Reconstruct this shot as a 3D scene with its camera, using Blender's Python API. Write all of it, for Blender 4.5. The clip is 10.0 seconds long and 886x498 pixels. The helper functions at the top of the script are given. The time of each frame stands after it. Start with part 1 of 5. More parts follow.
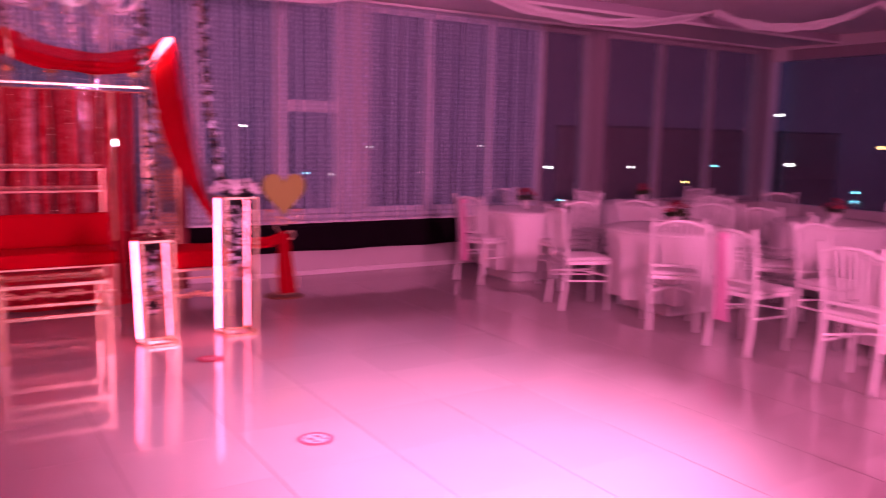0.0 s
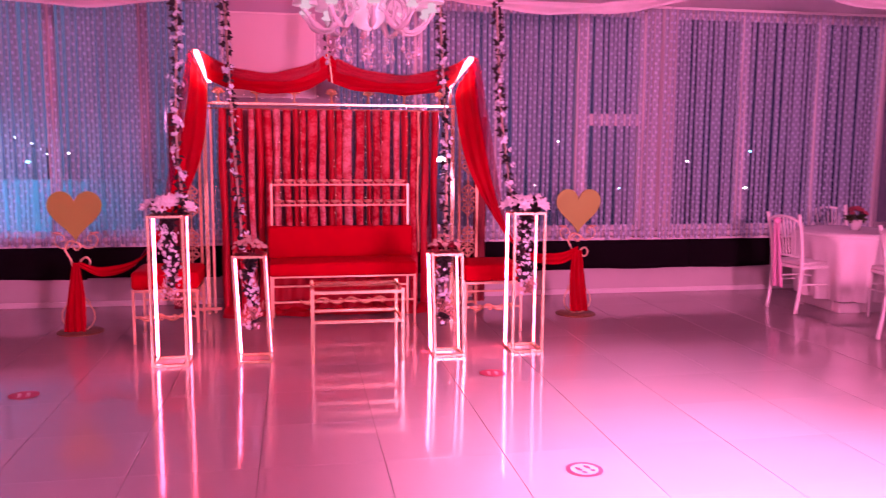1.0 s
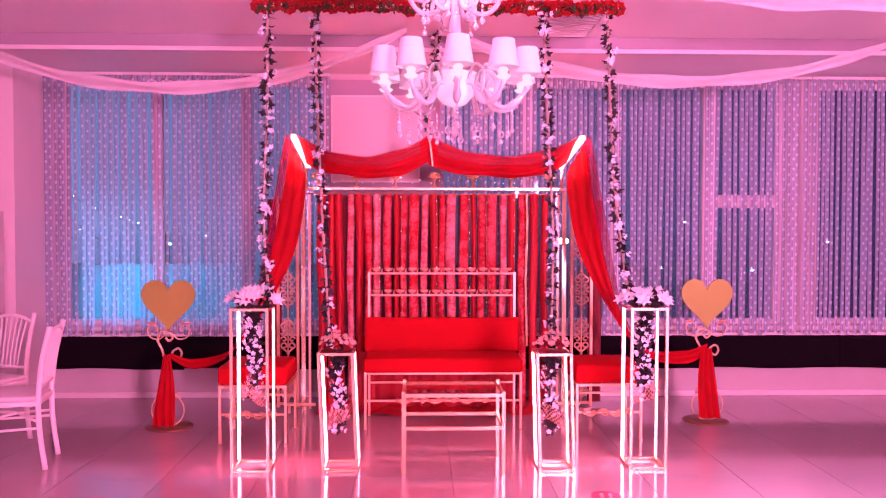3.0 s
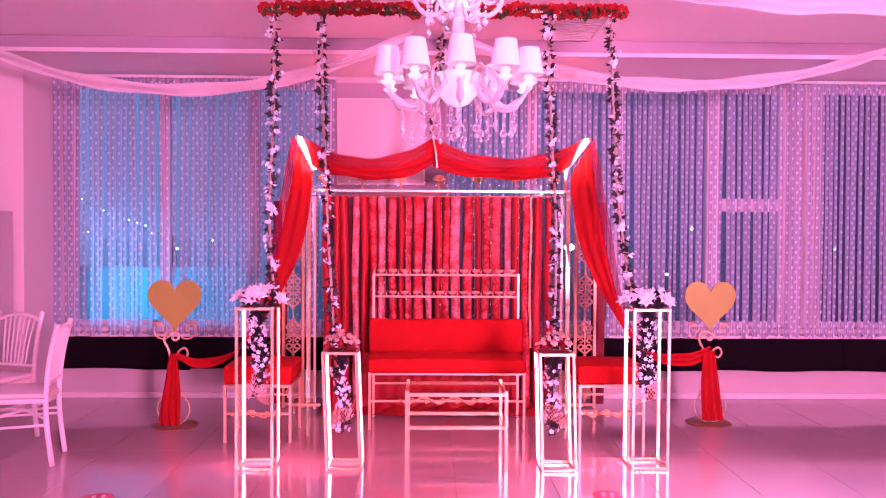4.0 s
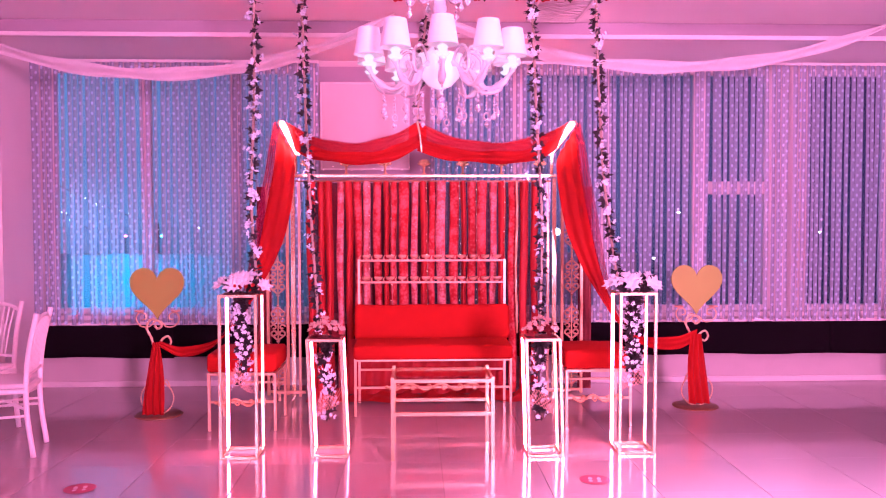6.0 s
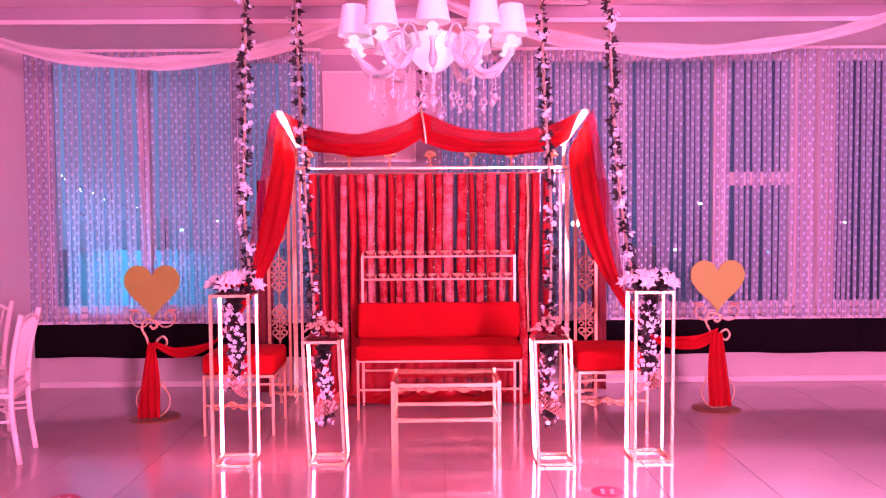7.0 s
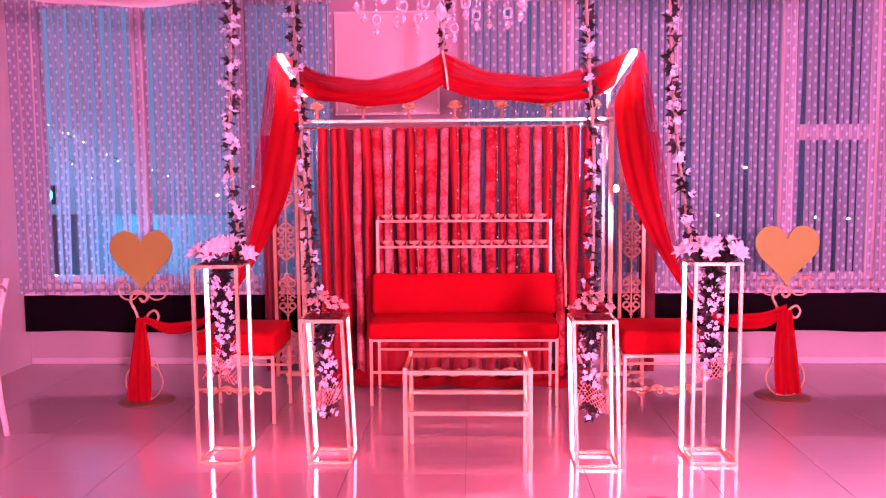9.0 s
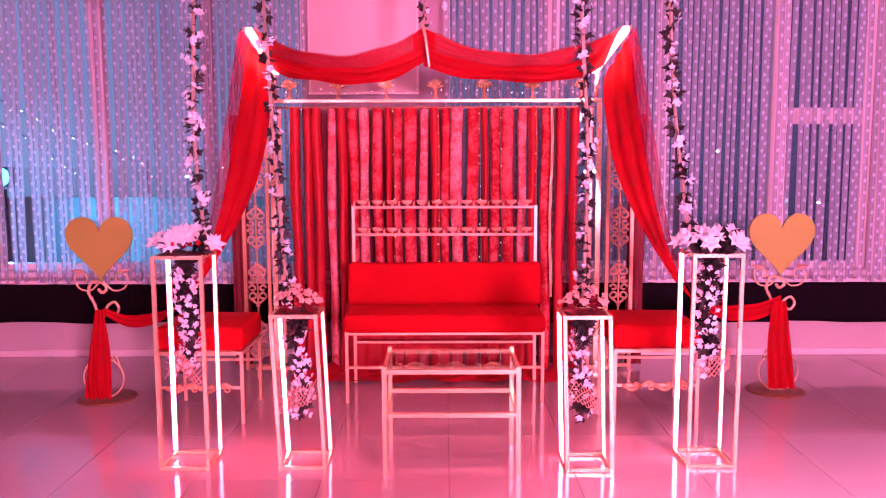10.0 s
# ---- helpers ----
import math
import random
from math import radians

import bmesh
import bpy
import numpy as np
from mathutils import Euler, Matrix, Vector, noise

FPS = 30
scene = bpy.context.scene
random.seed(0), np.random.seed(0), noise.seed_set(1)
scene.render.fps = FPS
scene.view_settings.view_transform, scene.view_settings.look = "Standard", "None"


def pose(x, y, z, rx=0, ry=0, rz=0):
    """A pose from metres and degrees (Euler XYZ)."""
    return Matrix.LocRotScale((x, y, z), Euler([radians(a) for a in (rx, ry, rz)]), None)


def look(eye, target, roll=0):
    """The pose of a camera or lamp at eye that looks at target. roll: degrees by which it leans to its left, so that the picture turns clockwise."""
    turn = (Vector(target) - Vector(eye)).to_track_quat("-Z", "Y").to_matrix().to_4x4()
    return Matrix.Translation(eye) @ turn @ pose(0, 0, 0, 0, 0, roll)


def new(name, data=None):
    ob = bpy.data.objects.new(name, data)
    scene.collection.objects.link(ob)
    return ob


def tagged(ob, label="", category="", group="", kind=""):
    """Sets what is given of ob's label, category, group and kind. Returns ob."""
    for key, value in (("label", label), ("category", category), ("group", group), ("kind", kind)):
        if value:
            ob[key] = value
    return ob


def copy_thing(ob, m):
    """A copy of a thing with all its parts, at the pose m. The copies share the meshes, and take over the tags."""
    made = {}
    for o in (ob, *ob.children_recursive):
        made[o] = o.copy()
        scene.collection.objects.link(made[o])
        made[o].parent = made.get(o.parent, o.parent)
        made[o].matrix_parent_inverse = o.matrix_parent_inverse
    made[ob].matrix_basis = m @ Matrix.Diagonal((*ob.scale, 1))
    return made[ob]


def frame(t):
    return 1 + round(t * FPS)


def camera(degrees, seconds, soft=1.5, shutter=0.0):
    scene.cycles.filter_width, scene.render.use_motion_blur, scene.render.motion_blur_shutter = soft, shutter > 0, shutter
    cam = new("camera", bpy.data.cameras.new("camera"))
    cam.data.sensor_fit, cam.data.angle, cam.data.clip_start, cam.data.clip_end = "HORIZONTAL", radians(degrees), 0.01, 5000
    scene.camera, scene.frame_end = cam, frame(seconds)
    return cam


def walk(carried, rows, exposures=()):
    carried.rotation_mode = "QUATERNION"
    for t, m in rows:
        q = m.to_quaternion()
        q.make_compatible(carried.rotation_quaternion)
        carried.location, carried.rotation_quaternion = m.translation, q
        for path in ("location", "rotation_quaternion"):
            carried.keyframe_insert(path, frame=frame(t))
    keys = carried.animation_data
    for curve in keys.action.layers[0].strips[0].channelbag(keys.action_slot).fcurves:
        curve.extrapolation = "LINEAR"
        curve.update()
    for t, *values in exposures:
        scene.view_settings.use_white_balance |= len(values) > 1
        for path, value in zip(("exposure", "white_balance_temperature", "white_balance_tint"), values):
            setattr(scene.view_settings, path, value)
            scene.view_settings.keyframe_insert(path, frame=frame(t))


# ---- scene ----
cam = camera(57.0, 10.0, soft=1.1, shutter=0.5)
PATH = [
    (0, (-0.596, -0.157, 1.539), (0.458, 1.52, 1.261), 1.3),
    (0.5, (-0.443, -0.119, 1.53), (0.127, 1.779, 1.26), 1.0),
    (1, (-0.356, -0.037, 1.535), (-0.004, 1.916, 1.282), 0.4),
    (1.5, (-0.283, 0.109, 1.552), (-0.05, 2.084, 1.336), 0.1),
    (2, (-0.178, 0.253, 1.56), (-0.038, 2.241, 1.392), 0.2),
    (2.5, (-0.11, 0.379, 1.567), (-0.031, 2.375, 1.463), 0.2),
    (3, (-0.147, 0.517, 1.577), (-0.092, 2.515, 1.519), 0.1),
    (4.5, (-0.122, 0.424, 1.528), (-0.085, 2.424, 1.486), 0.4),
    (5, (-0.118, 0.386, 1.528), (-0.058, 2.384, 1.472), 0.3),
    (5.5, (-0.134, 0.416, 1.53), (-0.056, 2.414, 1.459), 0.0),
    (7, (0.002, 0.82, 1.55), (0.022, 2.818, 1.453), -0.4),
    (7.5, (0.037, 0.947, 1.517), (0.034, 2.943, 1.396), -0.4),
    (8, (-0.005, 1.172, 1.51), (-0.02, 3.166, 1.363), -0.4),
    (8.5, (0.024, 1.37, 1.494), (-0.03, 3.363, 1.333), -0.4),
    (9, (0.09, 1.588, 1.497), (0.018, 3.579, 1.317), -0.5),
    (9.5, (0.057, 1.776, 1.487), (0.012, 3.766, 1.286), -0.4),
    (10, (0.036, 1.882, 1.508), (0.03, 3.869, 1.284), -0.2),
]
walk(cam, [(t, look(eye, target, roll)) for t, eye, target, roll in PATH],
     exposures=[(0, -0.45, 6700, 15), (0.5, -0.02, 6450, 8), (1, 0.08, 6750, 20), (2, 0.46, 6700, 15), (2.5, 0.57, 6500, 9), (3, 0.68, 6100, 1), (4.5, 0.82, 5350, -14),
                (5, 0.82, 5150, -19), (5.5, 0.82, 4950, -23), (7, 0.77, 6050, 0), (9, 0.75, 6450, 4), (10, 0.76, 6500, 0)])

# ---- world, lamps, exposure ----
world = bpy.data.worlds.new("night")
scene.world = world
world.use_nodes = True
wb = world.node_tree.nodes["Background"]
wb.inputs[0].default_value = (0.035, 0.05, 0.13, 1)
wb.inputs[1].default_value = 1.0


def lamp(name, kind, energy, color, m, **kw):
    d = bpy.data.lights.new(name, kind)
    d.energy, d.color = energy, color
    for k, v in kw.items():
        if k == "size":
            d.shadow_soft_size = v
        elif k == "cone":
            d.spot_size = radians(v)
        elif k == "blend":
            d.spot_blend = v
    ob = new(name, d)
    ob.matrix_world = m
    return ob


PINK = (1.0, 0.228, 0.535)
# pink stage washes on stands behind the dance floor
lamp("wash_light", "SPOT", 350, PINK, look((-2.6, -2.4, 2.0), (-1.2, 7.0, 2.35)), size=0.55, cone=125, blend=1.0)
lamp("wash_light", "SPOT", 2650, PINK, look((2.4, -2.4, 2.0), (2.4, 7.0, 2.1)), size=0.55, cone=115, blend=1.0)
# bright spot on the dance floor
lamp("floor_spot", "SPOT", 3000, (1.0, 0.36, 0.72), look((1.7, 1.2, 2.9), (1.65, 3.05, 0)), size=0.08, cone=60, blend=1.0)
# the chandelier's bulbs
lamp("chandelier_glow", "POINT", 8, (1.0, 0.42, 0.75), pose(0, 4.05, 2.62), size=0.16)


# ---- materials ----
def mat(name, color, rough=0.5, metal=0.0, var=0.12, scale=6.0, bump=0.0, bscale=60.0, emit=None, estr=0.0,
        alpha=1.0, trans=0.0, random_tone=0.0, sheen=0.0, coat=0.0):
    m = bpy.data.materials.new(name)
    m.use_nodes = True
    nt = m.node_tree
    b = nt.nodes["Principled BSDF"]
    b.inputs["Roughness"].default_value = rough
    b.inputs["Metallic"].default_value = metal
    b.inputs["Alpha"].default_value = alpha
    b.inputs["Transmission Weight"].default_value = trans
    b.inputs["Sheen Weight"].default_value = sheen
    b.inputs["Coat Weight"].default_value = coat
    tc = nt.nodes.new("ShaderNodeTexCoord")
    n = nt.nodes.new("ShaderNodeTexNoise")
    n.inputs["Scale"].default_value = scale
    n.inputs["Detail"].default_value = 6
    nt.links.new(tc.outputs["Object"], n.inputs["Vector"])
    ramp = nt.nodes.new("ShaderNodeMapRange")
    ramp.inputs["To Min"].default_value = 1 - var
    ramp.inputs["To Max"].default_value = 1 + var
    nt.links.new(n.outputs["Fac"], ramp.inputs["Value"])
    mul = nt.nodes.new("ShaderNodeMix")
    mul.data_type, mul.blend_type = "RGBA", "MULTIPLY"
    mul.inputs[0].default_value = 1.0
    mul.inputs[6].default_value = (*color, 1)
    nt.links.new(ramp.outputs[0], mul.inputs[7])
    last = mul.outputs[2]
    if random_tone:
        oi = nt.nodes.new("ShaderNodeObjectInfo")
        r2 = nt.nodes.new("ShaderNodeMapRange")
        r2.inputs["To Min"].default_value = 1 - random_tone
        r2.inputs["To Max"].default_value = 1 + random_tone
        nt.links.new(oi.outputs["Random"], r2.inputs["Value"])
        m2 = nt.nodes.new("ShaderNodeMix")
        m2.data_type, m2.blend_type = "RGBA", "MULTIPLY"
        m2.inputs[0].default_value = 1.0
        nt.links.new(last, m2.inputs[6])
        nt.links.new(r2.outputs[0], m2.inputs[7])
        last = m2.outputs[2]
    nt.links.new(last, b.inputs["Base Color"])
    if bump:
        n2 = nt.nodes.new("ShaderNodeTexNoise")
        n2.inputs["Scale"].default_value = bscale
        n2.inputs["Detail"].default_value = 4
        nt.links.new(tc.outputs["Object"], n2.inputs["Vector"])
        bp = nt.nodes.new("ShaderNodeBump")
        bp.inputs["Strength"].default_value = bump
        bp.inputs["Distance"].default_value = 0.01
        nt.links.new(n2.outputs["Fac"], bp.inputs["Height"])
        nt.links.new(bp.outputs[0], b.inputs["Normal"])
    if emit:
        b.inputs["Emission Color"].default_value = (*emit, 1)
        b.inputs["Emission Strength"].default_value = estr
    return m


def sheer(name, color, see=0.4, soft=0.5, rough=0.5, var=0.1, scale=8.0):
    """Thin cloth: part open weave, part diffuse, part light shining through."""
    m = bpy.data.materials.new(name)
    m.use_nodes = True
    nt = m.node_tree
    out = nt.nodes["Material Output"]
    b = nt.nodes["Principled BSDF"]
    b.inputs["Roughness"].default_value = rough
    b.inputs["Specular IOR Level"].default_value = 0.1
    tc = nt.nodes.new("ShaderNodeTexCoord")
    n = nt.nodes.new("ShaderNodeTexNoise")
    n.inputs["Scale"].default_value = scale
    n.inputs["Detail"].default_value = 6
    nt.links.new(tc.outputs["Object"], n.inputs["Vector"])
    mr = nt.nodes.new("ShaderNodeMapRange")
    mr.inputs["To Min"].default_value, mr.inputs["To Max"].default_value = 1 - var, 1 + var
    nt.links.new(n.outputs["Fac"], mr.inputs["Value"])
    mul = nt.nodes.new("ShaderNodeMix")
    mul.data_type, mul.blend_type = "RGBA", "MULTIPLY"
    mul.inputs[0].default_value = 1.0
    mul.inputs[6].default_value = (*color, 1)
    nt.links.new(mr.outputs[0], mul.inputs[7])
    nt.links.new(mul.outputs[2], b.inputs["Base Color"])
    tl = nt.nodes.new("ShaderNodeBsdfTranslucent")
    nt.links.new(mul.outputs[2], tl.inputs["Color"])
    a = nt.nodes.new("ShaderNodeMixShader")
    a.inputs[0].default_value = soft
    nt.links.new(b.outputs[0], a.inputs[1])
    nt.links.new(tl.outputs[0], a.inputs[2])
    tr = nt.nodes.new("ShaderNodeBsdfTransparent")
    c = nt.nodes.new("ShaderNodeMixShader")
    c.inputs[0].default_value = see
    nt.links.new(a.outputs[0], c.inputs[1])
    nt.links.new(tr.outputs[0], c.inputs[2])
    nt.links.new(c.outputs[0], out.inputs["Surface"])
    return m


def glow(name, color, strength):
    m = bpy.data.materials.new(name)
    m.use_nodes = True
    nt = m.node_tree
    e = nt.nodes.new("ShaderNodeEmission")
    e.inputs[0].default_value, e.inputs[1].default_value = (*color, 1), strength
    nt.links.new(e.outputs[0], nt.nodes["Material Output"].inputs["Surface"])
    return m


def clear(name, tint, gloss=0.02):
    """A thin flat pane: seen through, with a faint mirror by the angle."""
    m = bpy.data.materials.new(name)
    m.use_nodes = True
    nt = m.node_tree
    t = nt.nodes.new("ShaderNodeBsdfTransparent")
    t.inputs[0].default_value = (*tint, 1)
    g = nt.nodes.new("ShaderNodeBsdfGlossy")
    g.inputs["Roughness"].default_value = gloss
    lw = nt.nodes.new("ShaderNodeLayerWeight")
    lw.inputs[0].default_value = 0.5
    pw = nt.nodes.new("ShaderNodeMath")
    pw.operation = "POWER"
    pw.inputs[1].default_value = 4.0
    nt.links.new(lw.outputs["Facing"], pw.inputs[0])
    f = nt.nodes.new("ShaderNodeMapRange")
    f.inputs["To Min"].default_value, f.inputs["To Max"].default_value = 0.06, 0.85
    nt.links.new(pw.outputs[0], f.inputs["Value"])
    x = nt.nodes.new("ShaderNodeMixShader")
    nt.links.new(f.outputs[0], x.inputs[0])
    nt.links.new(t.outputs[0], x.inputs[1])
    nt.links.new(g.outputs[0], x.inputs[2])
    nt.links.new(x.outputs[0], nt.nodes["Material Output"].inputs["Surface"])
    return m


M_TILE = mat("polished_tile", (0.45, 0.375, 0.39), 0.08, var=0.06, scale=2.2, bump=0.015, bscale=3.0, random_tone=0.035)
_b = M_TILE.node_tree.nodes["Principled BSDF"]
_b.inputs["IOR"].default_value = 1.85
M_GROUT = mat("grout", (0.24, 0.2, 0.2), 0.8)
M_WALL = mat("painted_plaster", (0.74, 0.71, 0.71), 0.6, var=0.05, scale=1.5, bump=0.04, bscale=40)
M_CEIL = mat("ceiling_paint", (0.86, 0.84, 0.84), 0.55, var=0.05, scale=0.9, bump=0.05, bscale=5)
M_FRAME = mat("white_window_frame", (0.75, 0.73, 0.73), 0.35, var=0.05)
M_PLINTH = mat("plinth_paint", (0.56, 0.53, 0.53), 0.4, var=0.08, scale=3)
M_BLACK = mat("black_cloth", (0.006, 0.003, 0.006), 0.9, var=0.3, scale=5, bump=0.2, bscale=25)
M_BLACK.node_tree.nodes["Principled BSDF"].inputs["Specular IOR Level"].default_value = 0.1
M_GLASS = clear("window_glass", (0.92, 0.95, 1.0))
M_TABLEGLASS = clear("table_glass", (0.86, 0.92, 0.9), 0.01)
M_STRING = sheer("string_curtain_yarn", (0.53, 0.62, 0.76), see=0.36, soft=0.5, var=0.15, scale=30)
M_SEQUIN = mat("sequin_dot", (0.54, 0.66, 0.82), 0.4, var=0.08)
# voile colour darkened to stand in for light falling off at the far right
M_VOILE = sheer("plain_darkened_voile", (0.3, 0.24, 0.3), see=0.52, soft=0.4, var=0.12, scale=3)
M_MAUVE = mat("dusky_mauve", (0.4, 0.34, 0.4), 0.5, var=0.08, scale=1.2, bump=0.03, bscale=20)
M_GOLD = mat("champagne_gold_metal", (0.95, 0.84, 0.52), 0.26, 0.74, var=0.14, scale=12, bump=0.04, bscale=60)
M_SOFTGOLD = mat("dull_rose_gold", (0.82, 0.6, 0.4), 0.4, 0.65, var=0.15, scale=12, bump=0.04, bscale=60)
M_GOLDPAINT = mat("peach_gold_paint", (0.72, 0.42, 0.3), 0.4, 0.15, var=0.15, scale=20, bump=0.05)
M_OLDGOLD = mat("antique_gold", (0.72, 0.44, 0.26), 0.38, 0.5, var=0.25, scale=25, bump=0.1)
M_BRONZE = mat("dark_bronze", (0.26, 0.13, 0.07), 0.4, 0.6, var=0.25, scale=15, bump=0.05)
M_REDSEAT = mat("red_velvet", (0.45, 0.001, 0.012), 0.95, var=0.12, scale=7, bump=0.12, bscale=90)
M_REDSEAT.node_tree.nodes["Principled BSDF"].inputs["Specular IOR Level"].default_value = 0.12
M_CHIFFON = sheer("red_chiffon", (0.46, 0.0002, 0.013), see=0.01, soft=0.22, rough=0.6, var=0.16, scale=5)
M_CHIFFON2 = sheer("sheer_red_edge", (0.5, 0.006, 0.1), see=0.4, soft=0.35, rough=0.35)
# paler see-through red for the swags' sheer top, with sheen put into its colour
M_SHEEN = sheer("red_sheen_overlay", (0.72, 0.06, 0.12), see=0.55, soft=0.2, rough=0.25)
M_SHEEN.node_tree.nodes["Principled BSDF"].inputs["Specular IOR Level"].default_value = 0.7
M_SATIN = mat("red_satin", (0.42, 0.001, 0.016), 0.6, var=0.25, scale=9, bump=0.06, bscale=30)


def lace(name, ground, thread, scale):
    """Red cloth under a flowered lace: blotches of pale thread with ragged rims."""
    m = mat(name, ground, 0.6, var=0.25, scale=9, bump=0.1, bscale=70)
    nt = m.node_tree
    b = nt.nodes["Principled BSDF"]
    b.inputs["Specular IOR Level"].default_value = 0.2
    under = b.inputs["Base Color"].links[0].from_socket
    tc = nt.nodes.new("ShaderNodeTexCoord")
    big = nt.nodes.new("ShaderNodeTexNoise")
    big.inputs["Scale"].default_value, big.inputs["Detail"].default_value = scale, 3
    fine = nt.nodes.new("ShaderNodeTexVoronoi")
    fine.inputs["Scale"].default_value = scale * 4.5
    nt.links.new(tc.outputs["Object"], big.inputs["Vector"])
    nt.links.new(tc.outputs["Object"], fine.inputs["Vector"])
    mix = nt.nodes.new("ShaderNodeMath")
    mix.operation = "MULTIPLY_ADD"
    mix.inputs[1].default_value = -0.28
    nt.links.new(fine.outputs["Distance"], mix.inputs[0])
    nt.links.new(big.outputs["Fac"], mix.inputs[2])
    mr = nt.nodes.new("ShaderNodeMapRange")
    mr.inputs["From Min"].default_value, mr.inputs["From Max"].default_value = 0.26, 0.52
    nt.links.new(mix.outputs[0], mr.inputs["Value"])
    c = nt.nodes.new("ShaderNodeMix")
    c.data_type = "RGBA"
    c.inputs[7].default_value = (*thread, 1)
    nt.links.new(mr.outputs[0], c.inputs[0])
    nt.links.new(under, c.inputs[6])
    nt.links.new(c.outputs[2], b.inputs["Base Color"])
    return m


M_LACE = lace("rose_lace", (0.5, 0.012, 0.03), (0.68, 0.13, 0.16), 9.0)
M_PALELACE = lace("pale_rose_lace", (0.56, 0.1, 0.12), (0.76, 0.34, 0.36), 12.0)
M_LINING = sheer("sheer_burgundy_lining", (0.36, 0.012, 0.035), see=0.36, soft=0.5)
M_DARKRED = mat("burgundy_cloth", (0.2, 0.008, 0.02), 0.6, var=0.25, scale=8)
M_LED = glow("led_strip", (1.0, 0.08, 0.18), 46.0)
M_LEDDIM = glow("led_strip_thin", (1.0, 0.1, 0.2), 18.0)
M_LEDCAN = glow("led_canopy", (1.0, 0.08, 0.12), 28.0)
M_LEAF = mat("ivy_leaf", (0.022, 0.02, 0.022), 0.5, var=0.35, scale=30)
M_STEM = mat("garland_stem", (0.42, 0.33, 0.27), 0.7, var=0.2, scale=30)
M_BLOSSOM = mat("pale_blossom", (0.72, 0.82, 0.88), 0.55, var=0.15, scale=40)
M_LILY = mat("white_lily", (0.78, 0.8, 0.8), 0.5, var=0.12, scale=30)
M_PEACH = mat("peach_blossom", (0.56, 0.38, 0.31), 0.55, var=0.2, scale=40)
M_ROSE = mat("red_rose", (0.4, 0.003, 0.008), 0.6, var=0.3, scale=25)
M_POSY = mat("dusky_pink_petal", (0.34, 0.06, 0.09), 0.6, var=0.4, scale=25)
M_GREEN = mat("green_leaf", (0.05, 0.075, 0.025), 0.5, var=0.3, scale=25)
M_HEART = mat("kraft_gold_board", (0.35, 0.38, 0.065), 0.5, 0.0, var=0.06, scale=5, bump=0.02)
M_CHAIR = mat("white_chair_paint", (0.86, 0.84, 0.84), 0.35, var=0.06, scale=8)
M_CUSHION = mat("white_seat_cloth", (0.76, 0.72, 0.73), 0.8, var=0.06, scale=8, bump=0.1, bscale=120)
M_LINEN = mat("tablecloth", (0.84, 0.81, 0.82), 0.75, var=0.06, scale=4, bump=0.08, bscale=90)
M_SASH = mat("pink_sash", (0.75, 0.35, 0.55), 0.5, var=0.12, scale=8, sheen=0.3)
M_SWAG = sheer("white_voile", (0.84, 0.82, 0.82), see=0.03, soft=0.35, var=0.08)
M_CRYSTAL = mat("glass_arm", (0.92, 0.89, 0.92), 0.06, var=0.03, trans=0.6, coat=0.5)
M_SHADE = mat("lamp_shade_cloth", (0.82, 0.78, 0.8), 0.7, var=0.03, emit=(1.0, 0.55, 0.75), estr=0.05)
M_BULB = glow("lit_bobeche", (1.0, 0.7, 0.9), 0.7)
M_BOWL = mat("lit_cut_glass", (0.9, 0.87, 0.9), 0.05, var=0.03, trans=0.3, coat=0.5, emit=(1.0, 0.6, 0.85), estr=0.25)
M_FAIRY = glow("fairy_light", (1.0, 0.75, 0.75), 3.0)
M_STICKER = mat("floor_sticker_pink", (0.48, 0.06, 0.13), 0.4, var=0.3, scale=20)
M_STICKW = mat("floor_sticker_print", (0.7, 0.55, 0.58), 0.4, var=0.2, scale=20)
M_NET = mat("gold_net_ribbon", (0.75, 0.42, 0.34), 0.45, 0.3, var=0.2, scale=20)
M_BOARD = mat("white_board", (0.6, 0.57, 0.58), 0.45, var=0.03, scale=2)
M_BARK = mat("dark_outside", (0.05, 0.03, 0.045), 0.9, var=0.3)
M_BRICKY = mat("far_brown_wall", (0.42, 0.18, 0.18), 0.8, var=0.2, scale=0.3)
M_PAVE = mat("terrace_paving", (0.14, 0.14, 0.15), 0.7, var=0.2, scale=1.5)
# near-mirror finish added so the far ground picks up the sky's brightness
M_SKYGLOSS = mat("sky_reflecting_ground", (0.09, 0.09, 0.1), 0.07, var=0.2, scale=0.05)
M_OUTWALL = mat("terrace_wall", (0.28, 0.29, 0.3), 0.7, var=0.1, scale=1.0)
M_POT = mat("white_ceramic", (0.8, 0.77, 0.78), 0.25, var=0.04)


# ---- mesh tools ----
def link(name, bm, material, parent=None, label="", smooth=False):
    me = bpy.data.meshes.new(name)
    bm.to_mesh(me)
    bm.free()
    me.materials.append(material)
    if smooth:
        me.shade_smooth()
    ob = new(name, me)
    if parent is not None:
        ob.parent = parent
    if label:
        tagged(ob, label)
    return ob


def part(name, bm, material, parent, label="", smooth=False):
    return link(name, bm, material, parent, label, smooth)


def thing(name, m, label, category, group=""):
    ob = new(name)
    ob.empty_display_size = 0.05
    ob.matrix_world = m
    return tagged(ob, label, category, group)


